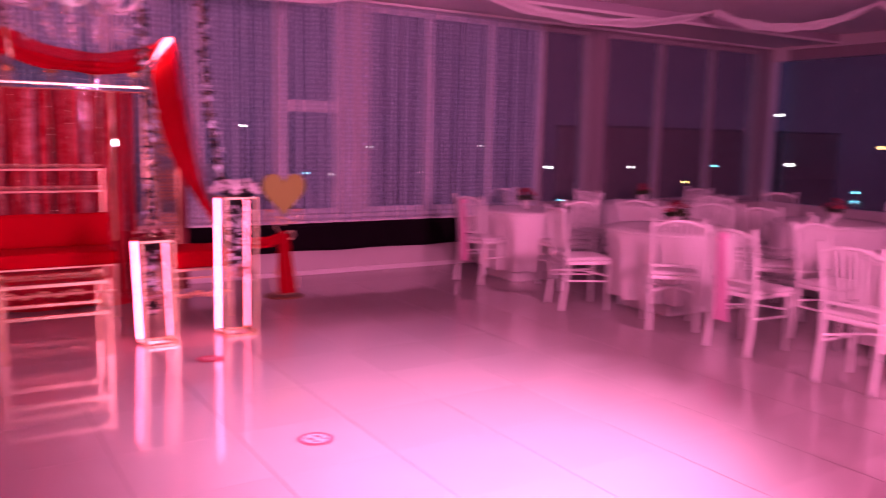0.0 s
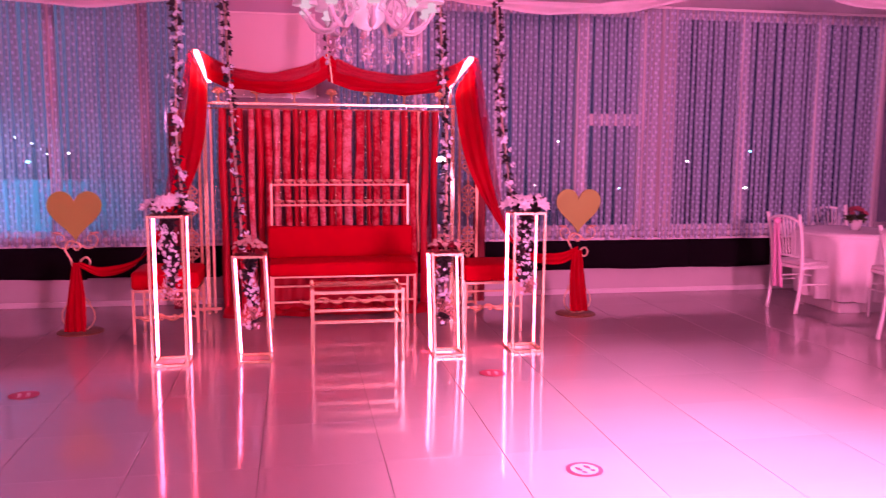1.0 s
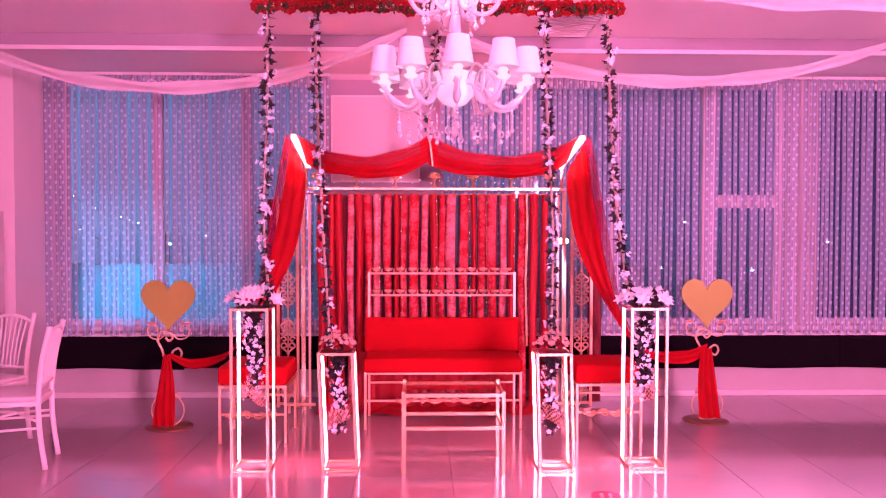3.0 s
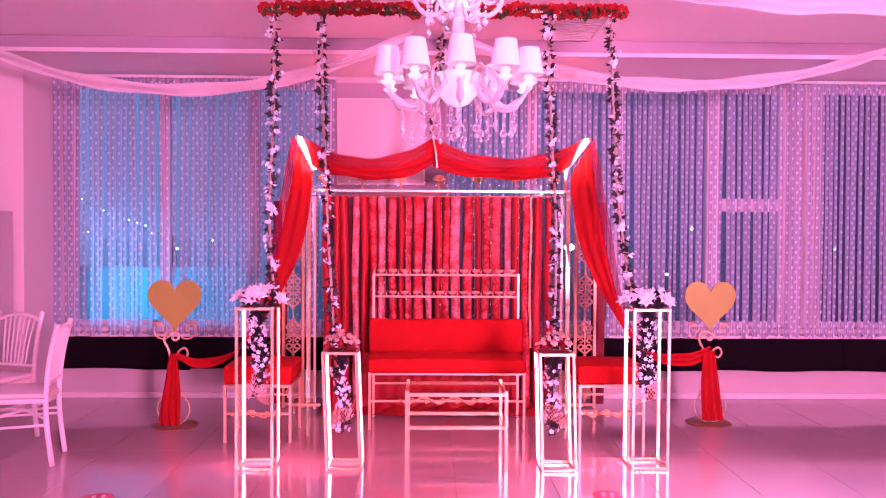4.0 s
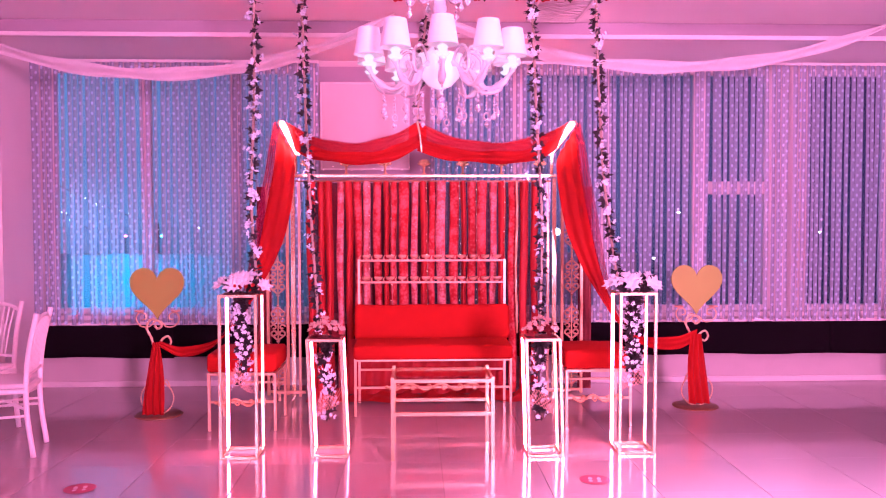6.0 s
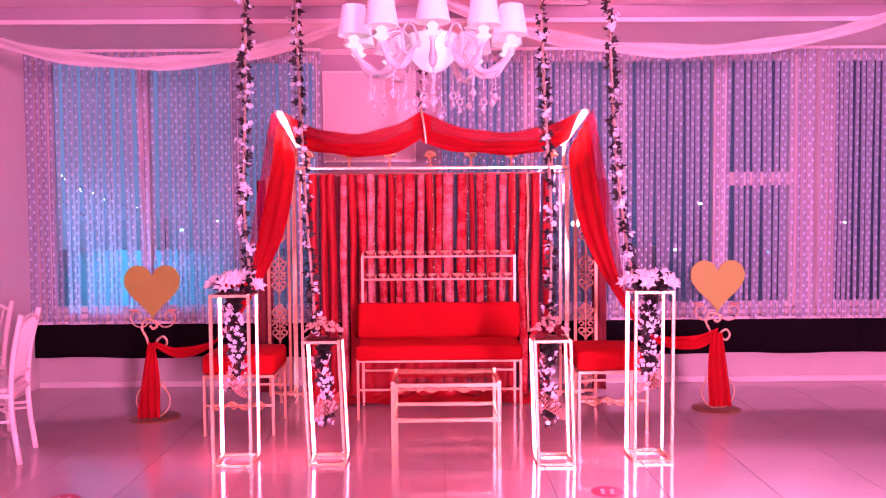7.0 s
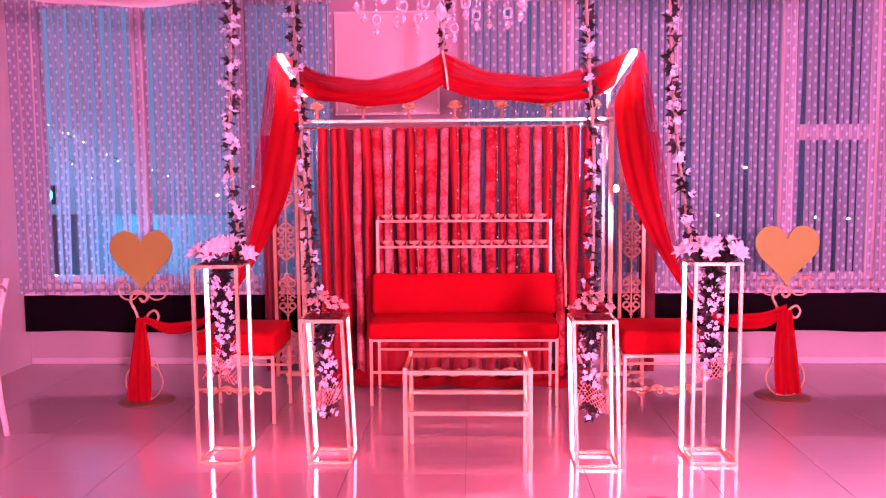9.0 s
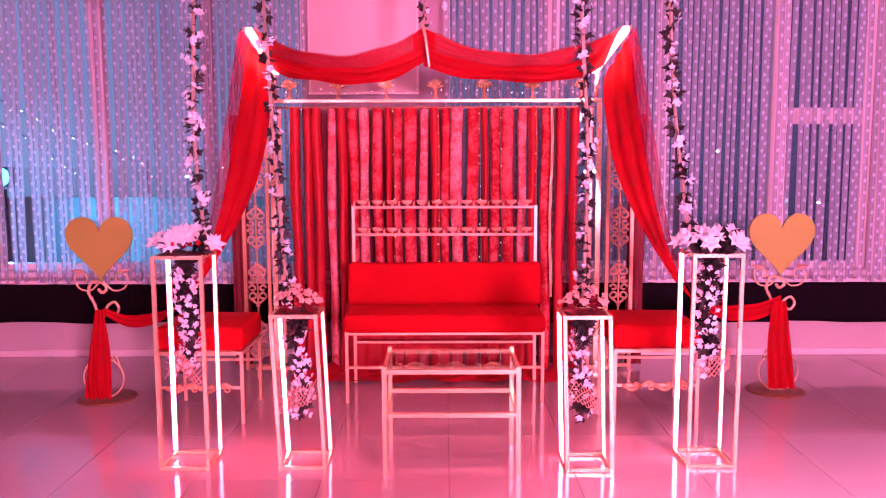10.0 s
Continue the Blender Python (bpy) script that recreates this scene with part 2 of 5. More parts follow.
def box(bm, x0, x1, y0, y1, z0, z1, bevel=0.0):
    vs = [bm.verts.new((x, y, z)) for x in (x0, x1) for y in (y0, y1) for z in (z0, z1)]
    fs = [(0, 1, 3, 2), (4, 6, 7, 5), (0, 4, 5, 1), (2, 3, 7, 6), (0, 2, 6, 4), (1, 5, 7, 3)]
    faces = [bm.faces.new([vs[i] for i in f]) for f in fs]
    if bevel:
        es = list({e for f in faces for e in f.edges})
        bmesh.ops.bevel(bm, geom=es, offset=bevel, segments=2, affect="EDGES", profile=0.6)
    return bm


def B():
    return bmesh.new()


def tube(bm, pts, r, n=6, closed=False, square=False, cap=True):
    """A round or square bar along a run of points; r may vary along it."""
    pts = [Vector(p) for p in pts]
    if square:
        n = 4
    rings = []
    last = None
    for i, p in enumerate(pts):
        a = pts[i - 1] if (i or closed) else p
        b = pts[(i + 1) % len(pts)] if (i + 1 < len(pts) or closed) else p
        d = (b - a).normalized()
        if last is None:
            up = Vector((0, 0, 1)) if abs(d.z) < 0.9 else Vector((0, 1, 0))
            u = d.cross(up).normalized()
        else:
            u = (last - d * last.dot(d)).normalized()
        last = u
        v = d.cross(u)
        rr = r[i] if isinstance(r, (list, tuple)) else r
        off = math.pi / 4 if square else 0
        k = rr * (1.414 if square else 1)
        rings.append([bm.verts.new(p + (u * math.cos(off + 2 * math.pi * j / n) + v * math.sin(off + 2 * math.pi * j / n)) * k)
                      for j in range(n)])
    m = len(rings)
    for i in range(m if closed else m - 1):
        a, b = rings[i], rings[(i + 1) % m]
        for j in range(n):
            bm.faces.new((a[j], a[(j + 1) % n], b[(j + 1) % n], b[j]))
    if cap and not closed:
        bm.faces.new(rings[0][::-1])
        bm.faces.new(rings[-1])
    return bm


def lathe(bm, prof, n=16, c=(0, 0, 0)):
    rings = []
    for r, z in prof:
        r = max(r, 0.0005)
        rings.append([bm.verts.new((c[0] + r * math.cos(2 * math.pi * j / n), c[1] + r * math.sin(2 * math.pi * j / n), c[2] + z)) for j in range(n)])
    for a, b in zip(rings, rings[1:]):
        for j in range(n):
            bm.faces.new((a[j], a[(j + 1) % n], b[(j + 1) % n], b[j]))
    bm.faces.new(rings[0][::-1])
    bm.faces.new(rings[-1])
    return bm


def grid(bm, nu, nv, f):
    vs = [[bm.verts.new(f(u / nu, v / nv)) for v in range(nv + 1)] for u in range(nu + 1)]
    for u in range(nu):
        for v in range(nv):
            bm.faces.new((vs[u][v], vs[u + 1][v], vs[u + 1][v + 1], vs[u][v + 1]))
    return bm


def arc(cx, cz, r, a0, a1, n=12, y=0.0, r1=None):
    """Points on an arc or a spiral in the plane y."""
    r1 = r if r1 is None else r1
    out = []
    for i in range(n + 1):
        t = i / n
        a = radians(a0 + (a1 - a0) * t)
        q = r + (r1 - r) * t
        out.append((cx + q * math.cos(a), y, cz + q * math.sin(a)))
    return out


def curve_pts(keys, n):
    """Smooth run through the keys (Catmull-Rom)."""
    ks = [Vector(k) for k in keys]
    ks = [ks[0] * 2 - ks[1]] + ks + [ks[-1] * 2 - ks[-2]]
    out = []
    for i in range(1, len(ks) - 2):
        a, b, c, d = ks[i - 1:i + 3]
        for j in range(n):
            t = j / n
            out.append(0.5 * (2 * b + (c - a) * t + (2 * a - 5 * b + 4 * c - d) * t * t + (3 * b - a - 3 * c + d) * t ** 3))
    out.append(ks[-2].copy())
    return out


def rand_dir(rng):
    return Vector((rng.gauss(0, 1), rng.gauss(0, 1), rng.gauss(0, 1))).normalized()


def petal(bm, at, d, side, length, width, bend=0.2):
    """One pointed petal or leaf of four faces, bent at the middle."""
    up = d.cross(side).normalized()
    a = bm.verts.new(at)
    m = bm.verts.new(at + d * length * 0.5 + up * length * bend)
    l = bm.verts.new(at + d * length * 0.45 + side * width + up * length * bend * 0.4)
    r = bm.verts.new(at + d * length * 0.45 - side * width + up * length * bend * 0.4)
    t = bm.verts.new(at + d * length)
    for f in ((a, r, m), (a, m, l), (m, r, t), (m, t, l)):
        bm.faces.new(f)


def flower(bm, at, axis, size, n=5, rng=random, open_=0.6, broad=0.42):
    """A star of pointed petals round an axis."""
    axis = axis.normalized()
    u = axis.orthogonal().normalized()
    v = axis.cross(u)
    ph = rng.random() * 6.28
    for i in range(n):
        a = ph + 2 * math.pi * i / n
        d = (u * math.cos(a) + v * math.sin(a)) * open_ + axis * (1 - open_)
        d.normalize()
        side = axis.cross(d).normalized()
        petal(bm, at, d, side, size, size * broad, 0.16)


def leaf(bm, at, d, size, rng, lobes=True):
    """An ivy leaf of three lobes, or a plain one."""
    side = d.orthogonal().normalized()
    side.rotate(Matrix.Rotation(rng.random() * 6.28, 3, d))
    petal(bm, at, d, side, size, size * 0.26, 0.1)
    if lobes:
        for k in (1, -1):
            e = (d * 0.62 + side * k * 0.78).normalized()
            f = (side * 0.62 - d * k * 0.78).normalized()
            petal(bm, at + d * size * 0.08, e, f, size * 0.68, size * 0.2, 0.1)


# ---- the hall ----
def setting(name, bm, material, label, category, smooth=False):
    return tagged(link(name, bm, material, None, "", smooth), label, category, "", "structure")


XL, XR, YB, YW, ZC = -6.2, 10.4, -5.0, 8.0, 3.06
floor = setting("floor", box(B(), XL, XR, YB, YW + 0.3, -0.2, -0.004), M_GROUT, "glossy pale porcelain tile floor of the wedding hall", "floor")
setting("ceiling", box(B(), XL - 0.2, XR + 0.2, YB - 0.2, 6.98, ZC, ZC + 0.2), M_CEIL, "pale painted flat ceiling over the dance floor", "ceiling")
setting("ceiling_window_bay", box(B(), XL - 0.2, XR + 0.2, 6.98, YW + 0.3, 2.95, 3.26), M_CEIL, "lower painted ceiling strip along the windows", "ceiling")
# step toned darker than the ceilings on either side
setting("ceiling_step", box(B(), XL, XR, 6.94, 6.977, 2.962, 3.057), M_MAUVE, "darker mauve step of the ceiling", "ceiling")
setting("trim_ceiling", box(B(), XL, XR, 6.91, 6.977, 2.925, 2.96, 0.006), M_FRAME, "white moulding along the step of the ceiling", "moulding")
setting("wall_back", box(B(), XL - 0.2, XR + 0.2, YB - 0.2, YB, -0.2, ZC), M_WALL, "plain plaster wall", "wall")
setting("wall_left", box(B(), XL - 0.2, XL, YB, YW + 0.3, -0.2, ZC), M_WALL, "plain plaster wall", "wall")
setting("wall_pier", box(B(), XL, -3.50, 7.36, YW, -0.1, 2.948, 0.004), M_WALL, "pale painted pier beside the windows", "wall")
# right wall with a broad window
bm = B()
box(bm, XR, XR + 0.2, YB, YW + 0.3, -0.2, 0.62)
box(bm, XR, XR + 0.2, YB, YW + 0.3, 2.75, ZC)
for y in (-4.9, -1.6, 1.9, 5.2, 8.1):
    box(bm, XR + 0.001, XR + 0.199, y - 0.09, y + 0.09, 0.62, 2.75)
setting("wall_right", bm, M_WALL, "dim plaster wall with broad dark window openings", "wall")
# window wall: low wall, head and pillars
bm = B()
box(bm, XL, XR, YW, YW + 0.25, -0.1, 0.62)
box(bm, XL, XR, YW, YW + 0.25, 2.90, 2.949)
for x0, x1 in ((XL, -3.41), (3.23, 3.52), (6.76, 7.02), (10.2, XR)):
    box(bm, x0, x1, YW, YW + 0.25, 0.62, 2.90)
setting("wall_window", bm, M_PLINTH, "low white wall and pillars of the window front", "wall")
setting("wall_centre_pillar", box(B(), -0.99, 0.03, YW, YW + 0.25, 0.621, 2.899), M_MAUVE, "mauve pillar between the windows", "wall")
setting("window_sill", box(B(), -3.49, XR, 7.93, YW + 0.1, 0.62, 0.66, 0.006), M_FRAME, "white sill under the curtained windows", "window sill")
setting("baseboard", box(B(), -3.49, XR, 7.982, 7.998, 0.0, 0.05, 0.004), M_FRAME, "low white skirting", "skirting")

# windows: one per bay, frame bars and a pane
BAYS = [(-3.41, -2.555), (-2.555, -1.74), (-1.74, -0.99), (0.03, 0.84), (0.84, 1.66), (1.66, 2.52), (2.52, 3.23),
        (3.52, 4.335), (4.335, 5.22), (5.22, 5.98), (5.98, 6.76), (7.02, 8.1), (8.1, 9.15), (9.15, 10.2)]
for i, (x0, x1) in enumerate(BAYS):
    w = new(f"window_{i + 1}")
    w.matrix_world = pose((x0 + x1) / 2, 8.1, 0.66)
    tagged(w, "white-framed fixed window looking out at the night" if i != 6 else "white-framed opening window with a crossbar, at night", "window", "", "structure")
    h = (x1 - x0) / 2
    t = 0.045 if i != 6 else 0.075
    top = 2.24
    for nm, b in (("frame_left", (-h, -h + t, -0.04, 0.04, 0, top)), ("frame_right", (h - t, h, -0.04, 0.04, 0, top)),
                  ("frame_top", (-h + t, h - t, -0.038, 0.038, top - 0.05, top)), ("frame_bottom", (-h + t, h - t, -0.038, 0.038, 0, 0.05))):
        part(nm.split("_")[0], box(B(), *b, 0.005), M_FRAME, w)
    if i == 6:
        part("crossbar", box(B(), -h + t, h - t, -0.045, 0.045, 1.085, 1.205, 0.006), M_FRAME, w)
    p = part("pane", box(B(), -h + t, h - t, -0.004, 0.004, 0.05, top - 0.05), M_GLASS, w)
    p.visible_shadow = False
w = new("window_15")
w.matrix_world = pose(XR + 0.1, 1.6, 0.62)
tagged(w, "dark wide window panes in the side wall", "window", "", "structure")
for y0, y1 in ((-6.41, -3.29), (-3.11, 0.21), (0.39, 3.51), (3.69, 6.41)):
    p = part("pane", box(B(), -0.004, 0.004, y0, y1, 0, 2.13), M_GLASS, w)
    p.visible_shadow = False

# black cloth band under the sill
rng = random.Random(5)
band = thing("window_skirt", pose(-3.48, 7.91, 0), "black cloth skirt hung along the window sill", "cloth skirt")
for k in range(8):
    ph = rng.random() * 6
    cl = part("cloth_panel", grid(B(), 24, 6, lambda u, v: (1.2 * (k + u), 0.01 * math.sin(u * 11 + ph) * (0.4 + v) + 0.006 * math.sin(u * 23 + v * 2), 0.575 - v * (0.298 + 0.008 * math.sin(u * 4 + ph)))), M_BLACK, band, "", True)
    cl.modifiers.new("thick", "SOLIDIFY").thickness = 0.006
setting("trim_skirt_shelf", box(B(), -3.48, 6.12, 7.9, 7.975, 0.572, 0.6, 0.004), M_FRAME, "white shelf edge over the black cloth", "shelf")

# white board fixed in the window front
b = thing("wall_board", pose(-0.555, 7.93, 1.98), "plain white board fixed before the windows", "board")
part("panel", box(B(), -0.385, 0.385, -0.012, 0.012, 0, 0.75, 0.004), M_BOARD, b)
bm = B()
for x0, x1, z0, z1 in ((-0.4, 0.4, -0.016, 0.0), (-0.4, 0.4, 0.75, 0.766), (-0.4, -0.385, 0, 0.75), (0.385, 0.4, 0, 0.75)):
    box(bm, x0, x1, -0.016, 0.016, z0, z1)
part("edge_frame", bm, M_FRAME, b)


# string curtains with sequin dots, one hung before each group of bays
def string_curtain(x0, x1, seed):
    rng = random.Random(seed)
    c = thing("string_curtain", pose((x0 + x1) / 2, 7.84, 0), "white string curtain dotted with round sequins before the window", "curtain", "string curtains")
    h = (x1 - x0) / 2
    part("rail", box(B(), -h, h, -0.012, 0.012, 2.9, 2.925, 0.004), M_FRAME, c)
    dots = B()
    x = -h
    k = 0
    while x < h - 0.01:
        w = rng.uniform(0.030, 0.044)
        gap = rng.choice((0.003, 0.005, 0.007, 0.008, 0.01, 0.012, 0.026)) * rng.uniform(0.8, 1.2)
        w = min(w, h - x)
        y = rng.uniform(-0.018, 0.018)
        ph, amp = rng.random() * 6.28, rng.uniform(0.002, 0.009)
        drift = rng.uniform(-0.014, 0.014)
        bot = 0.60 + rng.uniform(-0.02, 0.01)

        def fx(t):
            return amp * math.sin(ph + t * 3.0) + drift * t
        n = 9
        yarn = B()
        rows = []
        for j in range(n + 1):
            t = j / n
            z = 2.9 + (bot - 2.9) * t
            cx = x + w / 2 + fx(t)
            ww = w * (1 - 0.25 * t * rng.random())
            rows.append((yarn.verts.new((cx - ww / 2, y + 0.004, z)), yarn.verts.new((cx, y - 0.006, z)), yarn.verts.new((cx + ww / 2, y + 0.004, z))))
        for a, b_ in zip(rows, rows[1:]):
            yarn.faces.new((a[0], a[1], b_[1], b_[0]))
            yarn.faces.new((a[1], a[2], b_[2], b_[1]))
        part("string", yarn, M_STRING, c)
        z = 2.86 - (0.045 if k % 2 else 0) - rng.uniform(0, 0.01)
        while z > bot:
            t = (2.9 - z) / (2.9 - bot)
            cx = x + w / 2 + fx(t)
            r = 0.0112
            vs = [dots.verts.new((cx + r * math.cos(a), y - 0.009, z + 1.35 * r * math.sin(a))) for a in [q * math.pi / 3 for q in range(6)]]
            dots.faces.new(vs)
            z -= 0.09
        x += w + gap
        k += 1
    part("sequins", dots, M_SEQUIN, c)["kind"] = "stuff"


for n_, (x0, x1) in enumerate(((-3.49, -2.54), (-2.53, -1.73), (-1.72, -0.96), (0.03, 0.84), (0.85, 1.66), (1.67, 2.57), (2.58, 3.38), (3.39, 4.33), (4.34, 5.2), (5.21, 5.8))):
    string_curtain(x0, x1, 20 + n_)


# plain voile before the far windows; the light's fall-off is put into its colour
def voile_curtain(m, w, seed):
    c = thing("voile_curtain", m, "plain voile curtain, darkened for the dim far side, hung in folds before a dark window", "curtain", "voile curtains")
    part("rail", box(B(), 0, w, -0.012, 0.012, 2.9, 2.925, 0.004), M_FRAME, c)
    part("cloth", grid(B(), int(w * 60), 6, lambda u, v: (w * u + 0.01 * math.sin(v * 4 + u * 30), 0.022 * math.sin(u * w * 46 + seed) + 0.012 * math.sin(u * w * 17 + v), 2.9 - 2.27 * v)), M_VOILE, c, "", True)


for x0, x1 in ((5.81, 6.88), (6.89, 8.1), (8.11, 9.15), (9.16, 10.2)):
    voile_curtain(pose(x0, 7.84, 0), x1 - x0, x0)
for y1 in (7.7, 5.1, 1.8):
    voile_curtain(pose(XR - 0.04, y1, 0, 0, 0, -90), 2.5, y1)

# ---- outside ----
setting("ground", box(B(), -640, 640, 13.3, 660, -5.4, -5.2), M_SKYGLOSS, "dark ground outside at night", "ground")
setting("terrace", box(B(), -20, 14, 8.26, 13.29, -5.2, -0.4), M_PAVE, "paved terrace outside the windows at night", "terrace")
sky = B()
grid(sky, 40, 6, lambda u, v: (640 * math.cos(math.pi * (1.03 - 1.06 * u)), 8.4 + 640 * math.sin(max(0.0, min(math.pi, math.pi * (1.03 - 1.06 * u)))), -10 + 330 * v))
m = bpy.data.materials.new("night_sky_backdrop")
m.use_nodes = True
nt = m.node_tree
tc = nt.nodes.new("ShaderNodeTexCoord")
sep = nt.nodes.new("ShaderNodeSeparateXYZ")
nt.links.new(tc.outputs["Generated"], sep.inputs[0])
cr = nt.nodes.new("ShaderNodeValToRGB")
cr.color_ramp.elements[0].position, cr.color_ramp.elements[0].color = 0.2, (0.18, 0.25, 0.5, 1)
cr.color_ramp.elements[1].position, cr.color_ramp.elements[1].color = 0.75, (0.04, 0.022, 0.07, 1)
el = cr.color_ramp.elements.new(0.5)
el.color = (0.1, 0.09, 0.215, 1)
nt.links.new(sep.outputs["X"], cr.inputs[0])
fade = nt.nodes.new("ShaderNodeMapRange")
fade.inputs["To Min"].default_value, fade.inputs["To Max"].default_value = 1.0, 0.45
nt.links.new(sep.outputs["Z"], fade.inputs["Value"])
e = nt.nodes.new("ShaderNodeEmission")
nt.links.new(fade.outputs[0], e.inputs[1])
nt.links.new(cr.outputs[0], e.inputs[0])
nt.links.new(e.outputs[0], nt.nodes["Material Output"].inputs["Surface"])
setting("backdrop", sky, m, "night sky in deep blue dusk", "sky")
# low terrace wall under cyan light
tagged(link("terrace_wall", box(B(), -14.5, 3.2, 12.6, 12.85, -0.4, 1.0, 0.01), M_OUTWALL), "low pale terrace wall lit blue", "wall", "", "structure")
lamp("cyan_floodlight", "SPOT", 760, (0.08, 0.5, 1.0), look((-4.76, 10.65, 1.08), (-3.3, 8.0, 0.62)), size=0.1, cone=52, blend=1.0)
lamp("cyan_floodlight", "SPOT", 260, (0.08, 0.5, 1.0), look((-4.76, 11.1, 1.0), (-3.6, 12.6, 0.4)), size=0.1, cone=130, blend=1.0)
fl = thing("floodlight", pose(-4.83, 10.9, -0.4), "cyan floodlight on a post before the terrace wall", "floodlight")
part("housing", box(B(), -0.11, 0.11, -0.08, 0.08, 1.6, 1.82, 0.02), M_BARK, fl)
part("stem", tube(B(), [(0, 0, 0), (0, 0, 1.57)], 0.025), M_BARK, fl)
part("lens", tube(B(), [(0, -0.081, 1.71), (0, -0.1, 1.71)], 0.1, 24), glow("cyan_lens", (0.06, 0.6, 1.0), 9), fl)
# string of white lights sloping down outside
sl = thing("light_string", pose(0, 13.0, -0.4), "string of small white lights hung outside", "string lights")
pts = curve_pts([(-7.4, 0, 3.5), (-6.0, 0, 2.72), (-5.1, 0, 2.25), (-4.0, 0, 1.8)], 10)
part("wire", tube(B(), pts, 0.006, 4), M_BARK, sl)
for p in (pts[0], pts[-1]):
    part("mast", tube(B(), [(p[0], 0, 0.0), (p[0], 0, p[2] + 0.05)], 0.03, 8), M_BARK, sl)
bm = B()
rng = random.Random(3)
for p in pts[::1]:
    q = Vector(p) + Vector((rng.uniform(-.05, .05), -0.02, rng.uniform(-0.06, 0.03)))
    lathe(bm, [(0, -0.011), (0.01, 0), (0, 0.011)], 6, q)
for k in range(26):
    lathe(bm, [(0, -0.009), (0.008, 0), (0, 0.009)], 6, (rng.gauss(-6.55, 0.2), 0.05, rng.gauss(2.98, 0.2)))
pts = curve_pts([(-6.7, 0, 2.75), (-5.8, 0, 2.3), (-5.0, 0, 1.75)], 9)
part("wire", tube(B(), pts, 0.006, 4), M_BARK, sl)
for p in pts:
    lathe(bm, [(0, -0.009), (0.008, 0), (0, 0.009)], 6, p + Vector((rng.uniform(-.05, .05), -0.02, rng.uniform(-0.05, 0.02))))
part("bulbs", bm, glow("outdoor_bulb", (0.7, 0.85, 1.0), 14), sl)["kind"] = "stuff"
# far city lights
rng = random.Random(8)
cw, cy, cc = glow("far_white", (1, 0.95, 0.9), 16), glow("far_amber", (1, 0.62, 0.2), 16), glow("far_cyan", (0.2, 0.8, 1.0), 14)
LIGHTS = [(10.3, 0.45, 0.4, glow("near_white", (1, 0.97, 0.97), 90)), (-20.9, 0.2, 0.13, glow("far_red", (1, 0.1, 0.2), 14)), (19.3, 1.85, 0.13, cw), (17.5, -1.5, 0.13, cw), (35.2, 1.2, 0.13, cc),
          (35.0, -1.7, 0.2, cw), (24.3, -1.7, 0.12, cc), (-18.3, 0.2, 0.16, cc), (-15.7, 0.8, 0.1, cw), (48.7, -1.3, 0.25, cw), (59.4, -1.3, 0.18, cw), (67.4, -2.9, 0.24, cy),
          (85.0, -1.1, 0.34, cw), (82.5, 4.6, 0.24, cw), (50.5, -4.5, 0.26, cc), (26.6, -1.8, 0.14, cw), (29.9, 0.4, 0.12, cw), (104.1, 1.1, 0.4, cy), (99.0, -4.6, 0.3, cc), (72.0, -1.2, 0.2, cc), (41.0, 0.6, 0.11, cw)]
for x, z, r, mt in LIGHTS:
    st = thing("street_lamp", pose(x, 60, -5.2), "far street lamp shining in the night", "street lamp", "far lamps")
    z += 5.2
    part("lantern", lathe(B(), [(0, z - r * .6), (r * .8, z - r * .3), (r, z), (r * .8, z + r * .3), (0, z + r * .6)], 8), mt, st)
    part("post", tube(B(), [(0, 0, 0), (0, 0, z - r * .55)], 0.025, 6), M_BARK, st)
# dark buildings far off
for x, y, w, d, h in ((118, 100, 60, 12, 8.4),):
    bd = thing("far_building", pose(x, y, -5.2), "low dark building far off at night", "building", "far buildings")
    part("wall", box(B(), -w / 2, w / 2, -d / 2, d / 2, 0, h), M_BRICKY, bd)
    part("roof", box(B(), -w / 2 - .3, w / 2 + .3, -d / 2 - .3, d / 2 + .3, h, h + .3), M_BARK, bd)


# ---- flowers ----
def garland(name, keys, label, seed, density=50, spread=0.045, bl=1.25):
    """A hanging garland: pale stem, dark leaves, pale blossoms."""
    rng = random.Random(seed)
    base = Vector(keys[0])
    th = thing(name, Matrix.Translation(base), label, "garland", "flower garlands")
    pts = [p - base for p in curve_pts(keys, 10)]
    part("stem", tube(B(), pts, 0.009, 6), M_STEM, th)
    lv, fl = B(), B()
    length = sum((b - a).length for a, b in zip(pts, pts[1:]))
    n = int(length * density)
    for i in range(n):
        s = (i + rng.random()) / n * (len(pts) - 1)
        k = min(int(s), len(pts) - 2)
        p = pts[k].lerp(pts[k + 1], s - k)
        clump = 0.5 + 0.5 * math.sin(s * 5.3 + seed)
        for _ in range(2 if clump > 0.35 else 1):
            d = rand_dir(rng)
            d.z = d.z * 0.6 - 0.15
            d.normalize()
            leaf(lv, p + d * 0.008, d, rng.uniform(0.036, 0.06), rng)
        if rng.random() < (0.42 if clump < 0.55 else 0.2) * bl:
            d = rand_dir(rng)
            d.y = -abs(d.y)
            for _ in range(rng.choice((1, 2, 3))):
                q = d * rng.uniform(0.02, spread) + rand_dir(rng) * 0.02
                flower(fl, p + q, d + rand_dir(rng) * 0.5, rng.uniform(0.015, 0.026), 5, rng, 0.7)
    part("leaves", lv, M_LEAF, th, "dark ivy leaves")
    part("blossoms", fl, M_BLOSSOM, th, "pale pink blossoms")
    return th


